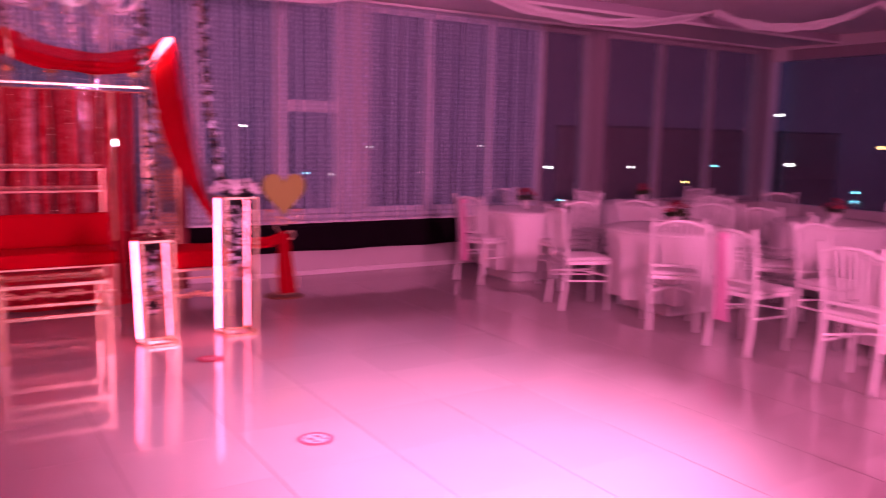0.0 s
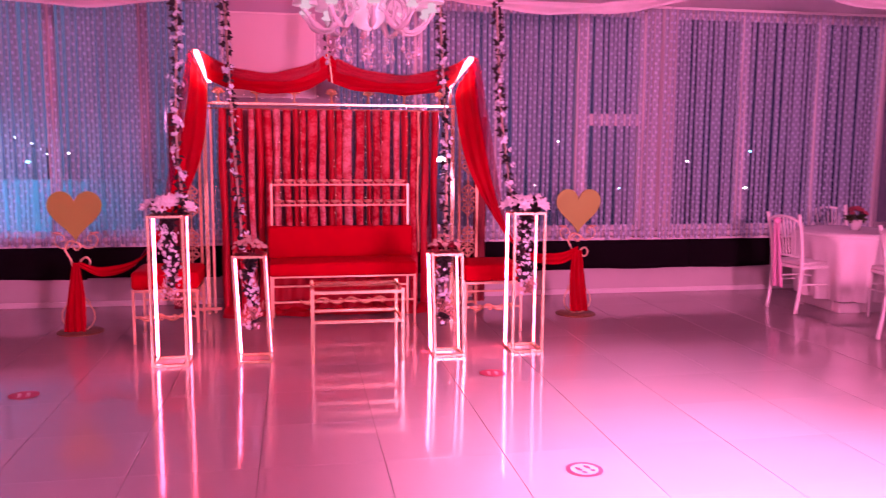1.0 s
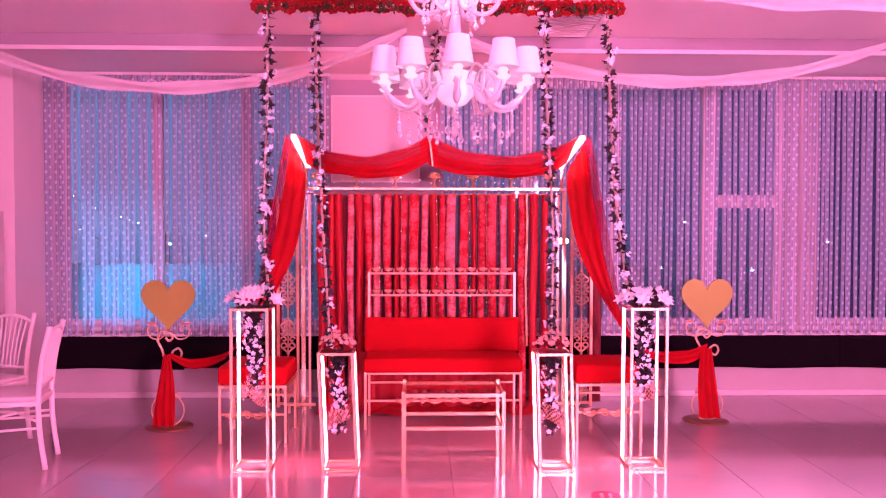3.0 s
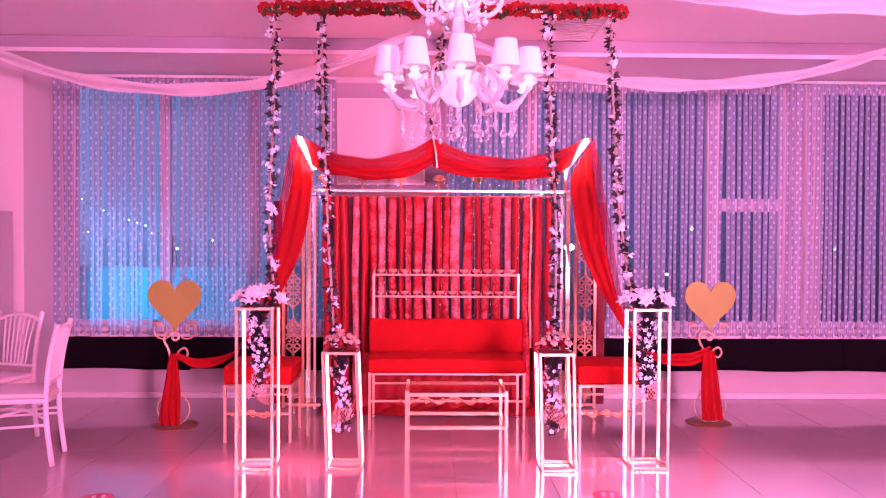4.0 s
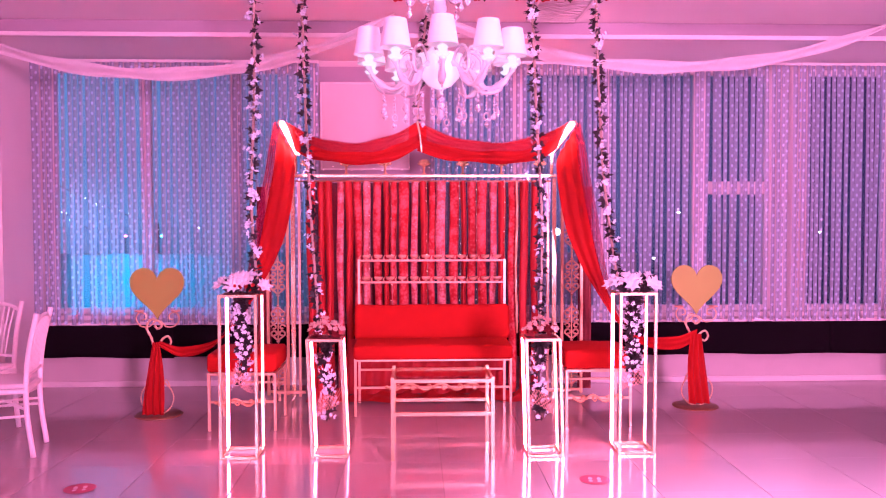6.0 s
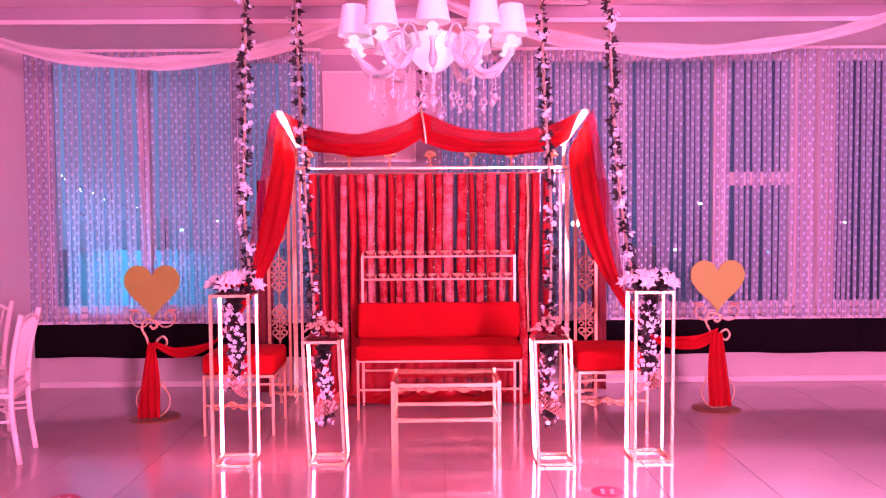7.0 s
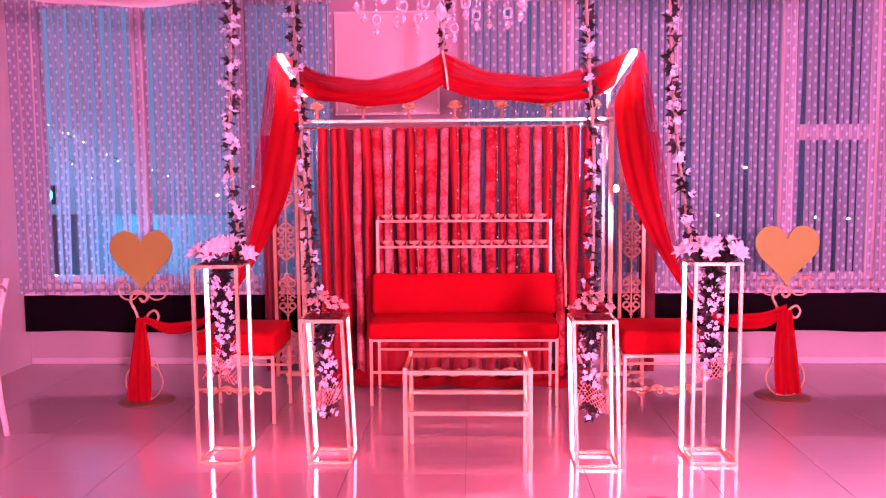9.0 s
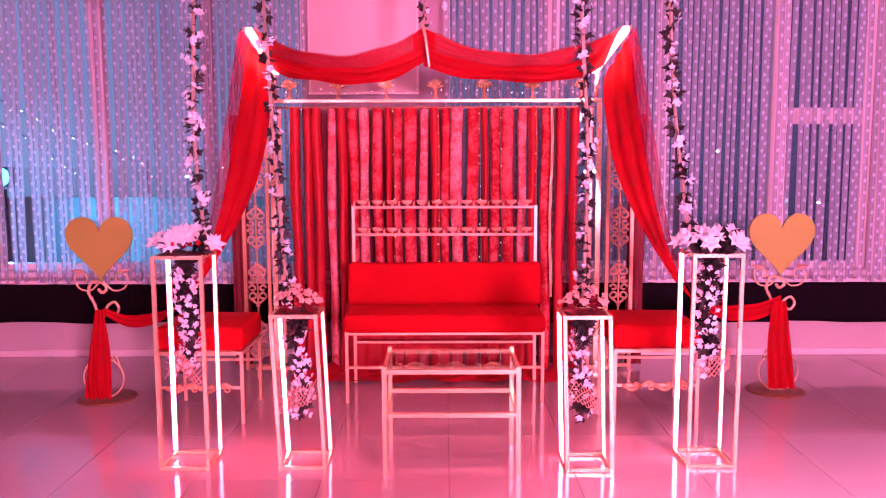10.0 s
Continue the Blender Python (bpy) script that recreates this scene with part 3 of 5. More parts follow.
def bouquet(name, at, r, h, label, seed, big=True):
    rng = random.Random(seed)
    th = thing(name, Matrix.Translation(at), label, "flowers", "pedestal bouquets")
    fl, lv = B(), B()
    for i in range(34 if big else 46):
        a = rng.random() * 6.28
        q = math.sqrt(rng.random())
        p = Vector((math.cos(a) * r * q, math.sin(a) * r * q * 0.8, h * (0.35 + 0.55 * (1 - q * q)) * rng.uniform(0.8, 1.2)))
        ax = Vector((p.x * 3, p.y * 3 - 0.35, 0.4)).normalized()
        flower(fl, p, ax, rng.uniform(0.042, 0.064) if big else rng.uniform(0.014, 0.024), 6 if big else 5, rng, 0.74, 0.27 if big else 0.42)
    for i in range(15 if big else 18):
        a = rng.random() * 6.28
        d = Vector((math.cos(a), math.sin(a), rng.uniform(-0.1, 0.7))).normalized()
        leaf(lv, Vector((0, 0, 0.015)) + d * r * 0.35, d, r * rng.uniform(0.45, 0.75), rng)
    for i in range(8):
        a = rng.random() * 6.28
        q = rng.random()
        p = Vector((math.cos(a) * r * q * .8, math.sin(a) * r * q * .8, h * rng.uniform(.3, .6)))
        part("bud", lathe(B(), [(0, -0.014), (0.014, -0.004), (0.011, 0.008), (0, 0.016)], 6, p), M_ROSE, th)
    part("blossoms", fl, M_LILY if big else M_PEACH, th)
    part("leaves", lv, M_DARKRED if not big else M_LEAF, th, "dark leaves")
    return th


# ---- pedestals with light strips ----
def pedestal(x0, y0, w, h, lean, seed, label):
    """Open square-bar column; light strips run down both rear bars."""
    ped = thing("flower_pedestal", pose(x0, y0, 0), label, "pedestal", "lit flower pedestals")
    t = 0.009

    def sh(x, y, z):
        return (x + lean * z, y, z)
    for a, b in ((0, 0), (w, 0), (0, w), (w, w)):
        part("post", tube(B(), [sh(a + (t if a == 0 else -t), b + (t if b == 0 else -t), 0), sh(a + (t if a == 0 else -t), b + (t if b == 0 else -t), h - 0.001)], t, square=True), M_GOLD, ped)
    for z in (0.012, h - t):
        for p, q in (((2 * t, t), (w - 2 * t, t)), ((2 * t, w - t), (w - 2 * t, w - t)), ((t, 2 * t), (t, w - 2 * t)), ((w - t, 2 * t), (w - t, w - 2 * t))):
            part("rail", tube(B(), [sh(*p, z), sh(*q, z)], t * 0.96, square=True), M_GOLD, ped)
    for a in (t, w - t):
        part("light_strip", tube(B(), [sh(a, w - 2 * t - 0.004, 0.03), sh(a, w - 2 * t - 0.004, h - 0.025)], 0.0088 if a < 0.1 else 0.0055, square=True), M_LED if a < 0.1 else M_LEDDIM, ped, "glowing white-red light strip")
    bm = B()
    box(bm, lean * h + 2 * t, lean * h + w - 2 * t, 2 * t, w - 2 * t, h - 0.014, h - 0.002)
    part("top_plate", bm, M_DARKRED, ped, "dark red top plate")
    return ped


PEDS = [(-1.352, 5.68, 0.245, 1.05, 0.0, 1), (-0.775, 5.69, 0.232, 0.765, -0.04, 2), (0.61, 5.65, 0.232, 0.765, -0.03, 3), (1.20, 5.70, 0.245, 1.05, 0.004, 4)]
for x, y, w, h, lean, sd in PEDS:
    tall = h > 0.9
    pedestal(x, y, w, h, lean, sd, "tall gold-framed pedestal with glowing light strips" if tall else "short gold-framed pedestal with glowing light strips, leaning slightly")
    cx, cy = x + w / 2 + lean * h, y + w / 2
    bouquet("lily_bouquet" if tall else "blossom_bouquet", (cx, cy, h + 0.001), 0.165 if tall else 0.115, 0.105 if tall else 0.12,
            "bouquet of white lilies on a tall pedestal" if tall else "small bouquet of peach blossoms on a short pedestal", 30 + sd, tall)
    # blossom spray hanging inside
    rng = random.Random(50 + sd)
    sp = thing("blossom_spray", pose(cx, cy, h - 0.02), "hanging spray of pink blossoms and dark leaves inside the pedestal", "flowers", "hanging sprays")
    ln = 0.56 if tall else 0.5
    keys = [(0.0, 0, 0), (-0.01, 0, -0.15), (0.015 if x < 0 else -0.01, 0, -0.32), (0.0, -0.01, -ln)]
    pts = curve_pts(keys, 8)
    part("stem", tube(B(), pts, 0.008, 5), M_LEAF, sp)
    lv, fl = B(), B()
    for i in range(190 if tall else 140):
        s = rng.random()
        k = s * (len(pts) - 1.01)
        p = pts[int(k)].lerp(pts[int(k) + 1], k - int(k))
        rr = 0.07 * (0.6 + 0.6 * rng.random()) * (1.0 if tall else 0.75)
        a = rng.random() * 6.28
        d = Vector((math.cos(a), math.sin(a) * 0.8, rng.uniform(-0.5, 0.2)))
        if s > 0.12 and rng.random() < 0.7:
            flower(fl, p + d * rr * rng.uniform(0.4, 1), Vector((d.x, d.y - 0.6, -0.3)), rng.uniform(0.015, 0.025), 5, rng, 0.6)
        else:
            leaf(lv, p, d.normalized(), rng.uniform(0.05, 0.09), rng)
            leaf(lv, p, (d + Vector((0.3, 0.2, -0.5))).normalized(), rng.uniform(0.05, 0.08), rng)
    part("leaves", lv, M_LEAF, sp, "dark leaves")
    part("blossoms", fl, M_BLOSSOM, sp, "pale pink blossoms")
    # net ribbon
    bm = B()
    zc = h - (0.56 if tall else 0.42)
    N = 11
    for i in range(N):
        for sgn in (1, -1):
            u0 = i / N
            q = []
            for j in range(7):
                u = u0 + sgn * (j / 6) * 0.32
                if u < 0 or u > 1:
                    continue
                q.append((-0.1 + 0.205 * u, -0.05 + 0.03 * math.sin(u * 7), (-0.045 + 0.09 * u if sd % 2 == 0 else 0.03 * math.sin(u * 5)) + (j / 6 - 0.5) * 0.1))
            if len(q) > 1:
                tube(bm, q, 0.0022, 4)
    nr = link("net_ribbon", bm, M_NET)
    nr.matrix_world = pose(cx, cy, zc)
    tagged(nr, "gold net ribbon wound round the blossom spray", "ribbon", "net ribbons")

garland("flower_garland", [(-1.12, 5.76, 2.93), (-1.125, 5.76, 2.3), (-1.15, 5.77, 1.6), (-1.12, 5.8, 1.07)], "long hanging garland of dark ivy and pale blossoms", 1)
garland("flower_garland", [(-0.82, 5.76, 2.93), (-0.80, 5.76, 2.2), (-0.77, 5.77, 1.5), (-0.73, 5.8, 0.80)], "long hanging garland of dark ivy and pale blossoms", 2)
garland("flower_garland", [(0.64, 5.76, 2.93), (0.67, 5.76, 2.2), (0.71, 5.77, 1.5), (0.70, 5.78, 0.80)], "long hanging garland of dark ivy and pale blossoms", 3)
garland("flower_garland", [(1.05, 5.76, 2.93), (1.075, 5.76, 2.3), (1.12, 5.77, 1.7), (1.22, 5.8, 1.07)], "long hanging garland of dark ivy and pale blossoms", 4)
garland("flower_garland", [(-0.02, 6.8, 3.05), (-0.06, 6.8, 2.7), (-0.09, 6.8, 2.262)], "short dense garland of ivy from ceiling to canopy", 5, 50, 0.05, 0.9)

# rose bar under the ceiling
rb = thing("rose_bar", pose(0, 5.76, 2.965), "bar of red roses with green leaves hung under the ceiling", "flower bar")
part("bar", tube(B(), [(-1.2, 0, 0), (1.15, 0, 0)], 0.012, square=True), M_GOLD, rb)
for x in (-1.0, 0.98):
    part("hanger", tube(B(), [(x, 0, 0.012), (x, 0, 0.094)], 0.006), M_GOLD, rb)
gl = B()
rng = random.Random(9)
x = -1.18
while x < 1.15:
    c = Vector((x, rng.uniform(-0.03, 0.0), rng.uniform(-0.012, 0.012)))
    R = rng.uniform(0.034, 0.045)
    ro = B()
    axis = Vector((rng.uniform(-0.4, 0.4), -1, rng.uniform(-0.5, 0.3))).normalized()
    u = axis.orthogonal().normalized()
    w = axis.cross(u)
    for n_, open_, size in ((4, 0.3, 0.7), (6, 0.6, 0.95), (8, 0.92, 1.2)):
        p0 = rng.random() * 6
        for k in range(n_):
            a = p0 + 6.2832 * k / n_
            out_ = u * math.cos(a) + w * math.sin(a)
            d = (out_ * open_ + axis * (1.05 - open_)).normalized()
            petal(ro, c + out_ * 0.006, d, axis.cross(out_).normalized(), R * size, R * size * 0.85, -0.25)
    part("rose", ro, M_ROSE, rb)
    for _ in range(3):
        d = Vector((rng.uniform(-1, 1), rng.uniform(-.8, .3), rng.uniform(-1.2, .3))).normalized()
        leaf(gl, c, d, rng.uniform(0.05, 0.075), rng)
    x += R * 1.4
part("leaves", gl, M_GREEN, rb, "small green leaves")


# ---- backdrop frame, curtain and canopy ----
bf = thing("backdrop_frame", pose(-0.03, 7.5, 0), "gold square-bar backdrop frame with candle-cup finials", "backdrop frame")
for x in (-1.115, 1.115):
    part("post", tube(B(), [(x, 0, 0.0), (x, 0, 1.868)], 0.017, square=True), M_GOLD, bf)
    part("inner_post", tube(B(), [(x * 0.955, 0.02, 0.0), (x * 0.955, 0.02, 1.84)], 0.01, square=True), M_SOFTGOLD, bf)
    part("foot", box(B(), x - 0.12, x + 0.12, -0.16, -0.135, 0.06, 0.085, 0.004), M_SOFTGOLD, bf)
    part("foot_leg", tube(B(), [(x - 0.1, -0.147, 0), (x - 0.1, -0.147, 0.06)], 0.01, square=True), M_SOFTGOLD, bf)
    part("foot_arm", tube(B(), [(x, -0.017, 0.072), (x, -0.135, 0.072)], 0.01, square=True), M_SOFTGOLD, bf)
part("top_bar", box(B(), -1.13, 1.13, -0.02, 0.02, 1.874, 1.9, 0.005), M_GOLD, bf)
part("lower_bar", box(B(), -1.09, 1.09, -0.006, 0.012, 1.838, 1.85, 0.003), M_BRONZE, bf)
for i in range(7):
    x = -0.99 + i * 0.33
    fin = B()
    lathe(fin, [(0.02, 0), (0.02, 0.008), (0.009, 0.014), (0.009, 0.06), (0.018, 0.068), (0.01, 0.078)], 10, (x, 0, 1.9))
    f = part("finial", fin, M_OLDGOLD, bf, "antique gold palmette finial", True)
    fan = B()
    for k in range(-3, 4):
        a = radians(k * 24)
        tip = Vector((x + 0.06 * math.sin(a), -0.012, 1.975 + 0.06 * math.cos(a)))
        mid = Vector((x + 0.04 * math.sin(a * 0.8), -0.016, 1.972 + 0.042 * math.cos(a)))
        tube(fan, curve_pts([(x, 0, 1.972), mid, tip], 3), [0.004, 0.006, 0.008, 0.0105, 0.011, 0.009, 0.003], 6)
    part("palmette", fan, M_GOLD, f, "", True)

bc = thing("backdrop_curtain", pose(-0.03, 7.53, 0), "red satin and rose lace pleats hung from the backdrop bar", "curtain")
rng = random.Random(12)


def pleat(x, w, kind, ph, back):
    """One gathered pleat: full at the rod, a smaller crease down one side, easing outwards to the hem."""
    def f(u, v):
        a = math.pi * (u * 1.3 - 0.15)
        sway = 0.006 * math.sin(ph + v * 4) + 0.004 * math.sin(ph * 2 + v * 11)
        ww = w * (1.0 - 0.14 * math.sin(v * 2.6 + 0.3)) * (1 + 0.05 * math.sin(v * 13 + ph))
        crease = 0.007 * math.sin(u * 9.4 + ph + v * 2) * min(1, v * 6)
        return (x + sway - ww * math.cos(a), -0.042 * math.sin(a) + crease + back, 1.845 - v * 1.825)
    label = {"satin": "", "lace": "rose lace pleat", "pale": "pale rose lace pleat"}[kind]
    part("pleat", grid(B(), 12, 20, f), {"satin": M_SATIN, "lace": M_LACE, "pale": M_PALELACE}[kind], bc, label, True)


ORDER = ("satin", "lace", "lace", "pale", "satin", "lace", "pale", "lace")
x, i = -1.0, 0
while x < 0.93:
    side = x < -0.8 or x > 0.72
    kind = "satin" if side and i % 3 else ORDER[i % 8]
    w = rng.uniform(0.034, 0.044) if side else rng.choice((0.026, 0.034, 0.04, 0.046))
    pleat(x + w, w, kind, rng.random() * 6, 0.0 if kind == "satin" and not side else 0.035 * (i % 2))
    x += 2 * w + (rng.uniform(0.016, 0.03) if i % 4 == 2 or x > 0.6 else rng.uniform(-0.004, 0.008))
    i += 1
part("valance", grid(B(), 70, 8, lambda u, v: (-0.64 + 1.3 * u, -0.075 + 0.012 * math.sin(u * 70 + v), 0.5 - 0.47 * v)), M_SATIN, bc, "", True)
# hem pooled on the floor
part("hem", grid(B(), 80, 10, lambda u, v: (-0.98 + 1.9 * u, -0.03 - 0.27 * v - 0.02 * math.sin(u * 37), 0.012 + 0.03 * (1 - v) * (1 + math.sin(u * 60 + v * 3)) + 0.006 * math.sin(u * 23 + v * 9))), M_SATIN, bc, "", True)
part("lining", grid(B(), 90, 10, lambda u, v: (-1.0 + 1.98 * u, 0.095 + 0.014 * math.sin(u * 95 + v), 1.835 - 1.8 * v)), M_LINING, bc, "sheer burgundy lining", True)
part("ribbon", grid(B(), 3, 24, lambda u, v: (0.78 + 0.018 * u + 0.006 * math.sin(v * 8), -0.055 + 0.006 * math.sin(v * 19 + u * 2), 1.84 - 1.3 * v)), M_OLDGOLD, bc, "gold ribbon", True)

fs = thing("fairy_lights", pose(-0.03, 7.44, 0), "hanging strings of tiny warm lights before the curtain", "string lights")
for k, x in enumerate((-0.46, -0.28, 0.02, 0.3, 0.44, 0.68)):
    part("wire", tube(B(), [(x, 0, 1.868), (x + 0.01, 0, 0.7)], 0.0012, 4), M_STEM, fs)
    bm = B()
    for j in range(9):
        z = 1.78 - j * 0.12 + rng.uniform(-0.045, 0.045)
        lathe(bm, [(0, -0.0034), (0.0034, 0), (0, 0.0034)], 5, (x + rng.uniform(-0.006, 0.006), -0.004, z))
    part("bulbs", bm, M_FAIRY, fs, "tiny lit bulbs")["kind"] = "stuff"
bm = B()
for j in range(26):
    lathe(bm, [(0, -0.004), (0.004, 0), (0, 0.004)], 5, (-1.0 + j * 0.08 + rng.uniform(-0.02, 0.02), -0.0, 1.925 + rng.uniform(0, 0.04)))
part("bulbs", bm, M_FAIRY, fs, "tiny lit bulbs")["kind"] = "stuff"

# ornate side panels
for sx, xx in ((-1, -1.29), (1, 1.255)):
    sp = thing("scroll_panel", pose(xx, 7.58, 0), "narrow gold scrollwork panel backed with burgundy cloth", "panel", "scroll panels")
    for x in (-0.085, 0.085):
        part("post", tube(B(), [(x, 0, 0), (x, 0, 1.83)], 0.012, square=True), M_OLDGOLD, sp)
    for z in (0.03, 1.82):
        part("bar", tube(B(), [(-0.072, 0, z), (0.072, 0, z)], 0.011, square=True), M_OLDGOLD, sp)
    part("spine", tube(B(), [(0, -0.005, 0.042), (0, -0.005, 1.808)], 0.007), M_OLDGOLD, sp)
    for zc in (0.22, 0.62, 1.02, 1.42):
        bm = B()
        for s1 in (1, -1):
            for s2 in (1, -1):
                tube(bm, [(s1 * (0.006 + 0.0), -0.01, zc + s2 * 0.14)] + [(s1 * (0.032 - p[0]), -0.01, zc + s2 * (0.085 - p[2])) for p in arc(0, 0, 0.028, 200, -120, 10, 0, 0.014)], 0.009, 6)
                tube(bm, [(s1 * (0.036 - p[0]), -0.01, zc + s2 * (0.03 - p[2])) for p in arc(0, 0, 0.026, 170, -150, 10, 0, 0.010)], 0.009, 6)
            lathe(bm, [(0.006, -0.01), (0.016, 0), (0.006, 0.01)], 8, (0, -0.008, zc + s1 * 0.155))
        part("scroll", bm, M_GOLDPAINT, sp)
    part("backing", grid(B(), 10, 6, lambda u, v: (sx * 0.12 - 0.06 + 0.12 * u, 0.03 + 0.01 * math.sin(u * 19), 1.8 - 1.77 * v)), M_DARKRED, sp, "burgundy cloth", True)

# canopy rails with light strips
cn = thing("canopy", pose(0, 6.82, 0), "gold canopy frame over the sofa with lit corner bars", "canopy")
cn.matrix_world = Matrix()
CL, CR_, CM = Vector((-1.14, 6.82, 2.265)), Vector((1.125, 6.82, 2.265)), Vector((-0.09, 6.82, 2.255))
for c, bx in ((CL, -1.12), (CR_, 1.06)):
    back = Vector((bx, 7.48, 2.08))
    part("corner_bar", tube(B(), [c, back], 0.014, square=True), M_GOLD, cn)
    part("upright", tube(B(), [back, (bx, 7.498, 1.905)], 0.012, square=True), M_GOLD, cn)
    d = (back - c).normalized()
    part("light_strip", tube(B(), [c + Vector((-0.022 if c.x > 0 else 0.022, -0.03, -0.012)), back + Vector((-0.04 if c.x > 0 else 0.04, 0, -0.035)) - d * 0.1], 0.017, square=True), M_LEDCAN, cn, "glowing white light bar")



def swag(a, b, sag, h, seed, flip=False, ydepth=0.02, dens=4):
    def f(u, v):
        p = a.lerp(b, u)
        s = 4 * u * (1 - u)
        c = u if flip else 1 - u
        e = 1 - c
        hh = h * (0.8 + 0.3 * e ** 3 + 0.1 * c ** 2)
        return (p.x, p.y + ydepth * math.sin(v * dens * 3.1 + 0.9 * math.sin(u * 3)) * (0.35 + 0.65 * s) * (0.3 + 0.7 * v) - 0.03 * (1 - c ** 4) - 0.04 * s + 0.5 * v * c ** 7
                + 0.0032 * math.sin(v * 42 + 2.2 * math.sin(u * 3.1 + seed)) * (1 - 0.7 * v) * (1 - c ** 5),
                p.z - sag * s  - hh * v * (0.94 + 0.06 * math.sin(u * 9 + v)) + 0.005 * math.sin(u * 20 + v * 7))
    return f


dr = thing("canopy_drape", pose(0, 0, 0), "red chiffon swagged over the canopy front and falling to the sides", "drape")
part("swag", grid(B(), 60, 56, swag(CL + Vector((0.045, 0, 0.0)), CM + Vector((0, 0, 0.008)), 0.165, 0.205, 1)), M_CHIFFON, dr, "", True)
part("swag", grid(B(), 60, 56, swag(CM + Vector((0, 0, 0.008)), CR_ + Vector((-0.045, 0, 0.0)), 0.16, 0.205, 2, True)), M_CHIFFON, dr, "", True)
# extra layer over each swag's upper half, imitating pale sheen streaks
for f_ in (swag(CL + Vector((0.045, 0, 0.0)), CM + Vector((0, 0, 0.008)), 0.165, 0.205, 1), swag(CM + Vector((0, 0, 0.008)), CR_ + Vector((-0.045, 0, 0.0)), 0.16, 0.205, 2, True)):
    part("sheen_overlay", grid(B(), 60, 30, lambda u, v: Vector(f_(0.06 + 0.88 * u, 0.5 * v)) + Vector((0, -0.014 - 0.006 * math.sin(v * 40 + 3 * math.sin(u * 4)), 0.006))), M_SHEEN, dr, "sheer top of the swag, with an added paler layer for its sheen streaks", True)
part("tie", tube(B(), [(CM.x, 6.76, 2.27), (CM.x + 0.02, 6.735, 2.16), (CM.x + 0.035, 6.75, 2.03)], 0.009, 6), M_GOLD, dr, "gold cord")


def fall(keys, widths, dirs, seed, lo=0.0, hi=1.0, n=12, folds=5, depth=0.025, dy=0.0):
    """A strip of gathered cloth along keys; widths and directions across it."""
    ps = curve_pts(keys, n)
    ws = curve_pts([(w, 0, 0) for w in widths], n)
    ds = curve_pts(dirs, n)

    def f(u, v):
        k = min(int(u * (len(ps) - 1)), len(ps) - 2)
        t = u * (len(ps) - 1) - k
        p, w, d = ps[k].lerp(ps[k + 1], t), ws[k].lerp(ws[k + 1], t).x, ds[k].lerp(ds[k + 1], t).normalized()
        q = lo + (hi - lo) * v
        nrm = d.cross((ps[k + 1] - ps[k]).normalized()).normalized()
        return p + d * (q - 0.5) * w + nrm * (depth * math.sin(q * folds * 6.28 + seed + 0.8 * math.sin(u * 4)) * min(1, w * 6) + dy)
    return f


for sgn, c, stand in ((-1, CL, Vector((-2.1, 6.86, 0.56))), (1, CR_, Vector((2.17, 6.98, 0.58)))):
    o = -sgn
    keys = [c + Vector((sgn * 0.02, 0.31, -0.085)), c + Vector((sgn * 0.035, 0.24, -0.42)), c + Vector((sgn * 0.12, 0.12, -0.95)), c + Vector((sgn * 0.28, 0.02, -1.40)),
            c + Vector((sgn * 0.48, -0.03, -1.68)), stand + Vector((-sgn * 0.2, 0, -0.07)), stand + Vector((-sgn * 0.02, -0.015, 0.0))]
    widths = [0.60, 0.42, 0.24, 0.10, 0.10, 0.1, 0.06] if sgn < 0 else [0.60, 0.42, 0.24, 0.11, 0.12, 0.13, 0.11]
    dirs = [Vector(d) for d in ((o * 0.04, 0.96, -0.27), (o * 0.4, 0.85, 0.1), (o * 0.75, 0.5, 0), (o * 0.9, 0.2, 0.3), (o * 0.6, 0, 0.8), (o * 0.1, 0, 1), (0, 0, 1))]
    part("side_fall", grid(B(), 70, 36, fall(keys, widths, dirs, 1.0, 0.2, 1.0, folds=3, depth=0.006)), M_CHIFFON, dr, "", True)
    part("sheer_edge", grid(B(), 60, 44, fall(keys[:5], widths[:5], dirs[:5], 1.0, -0.05, 0.22, folds=14, depth=0.009)), M_CHIFFON2, dr, "sheer outer edge of the chiffon", True)
    # knot and tail on the heart stand
    off = Vector((0, 0, 0)) if sgn < 0 else Vector((-0.032, 0, 0))
    tail = [stand + Vector((0, -0.03, 0.02)), stand + Vector((sgn * 0.0, -0.055, -0.2)), stand + Vector((sgn * 0.015, -0.06, -0.42)), stand + Vector((sgn * 0.02, -0.06, -0.535))]
    part("tail", grid(B(), 30, 24, fall([q + off for q in tail], [0.05, 0.12, 0.16, 0.165] if sgn < 0 else [0.085, 0.14, 0.165, 0.17], [Vector((1, 0, 0))] * 4, 0.4, folds=3, depth=0.018)), M_CHIFFON, dr, "", True)


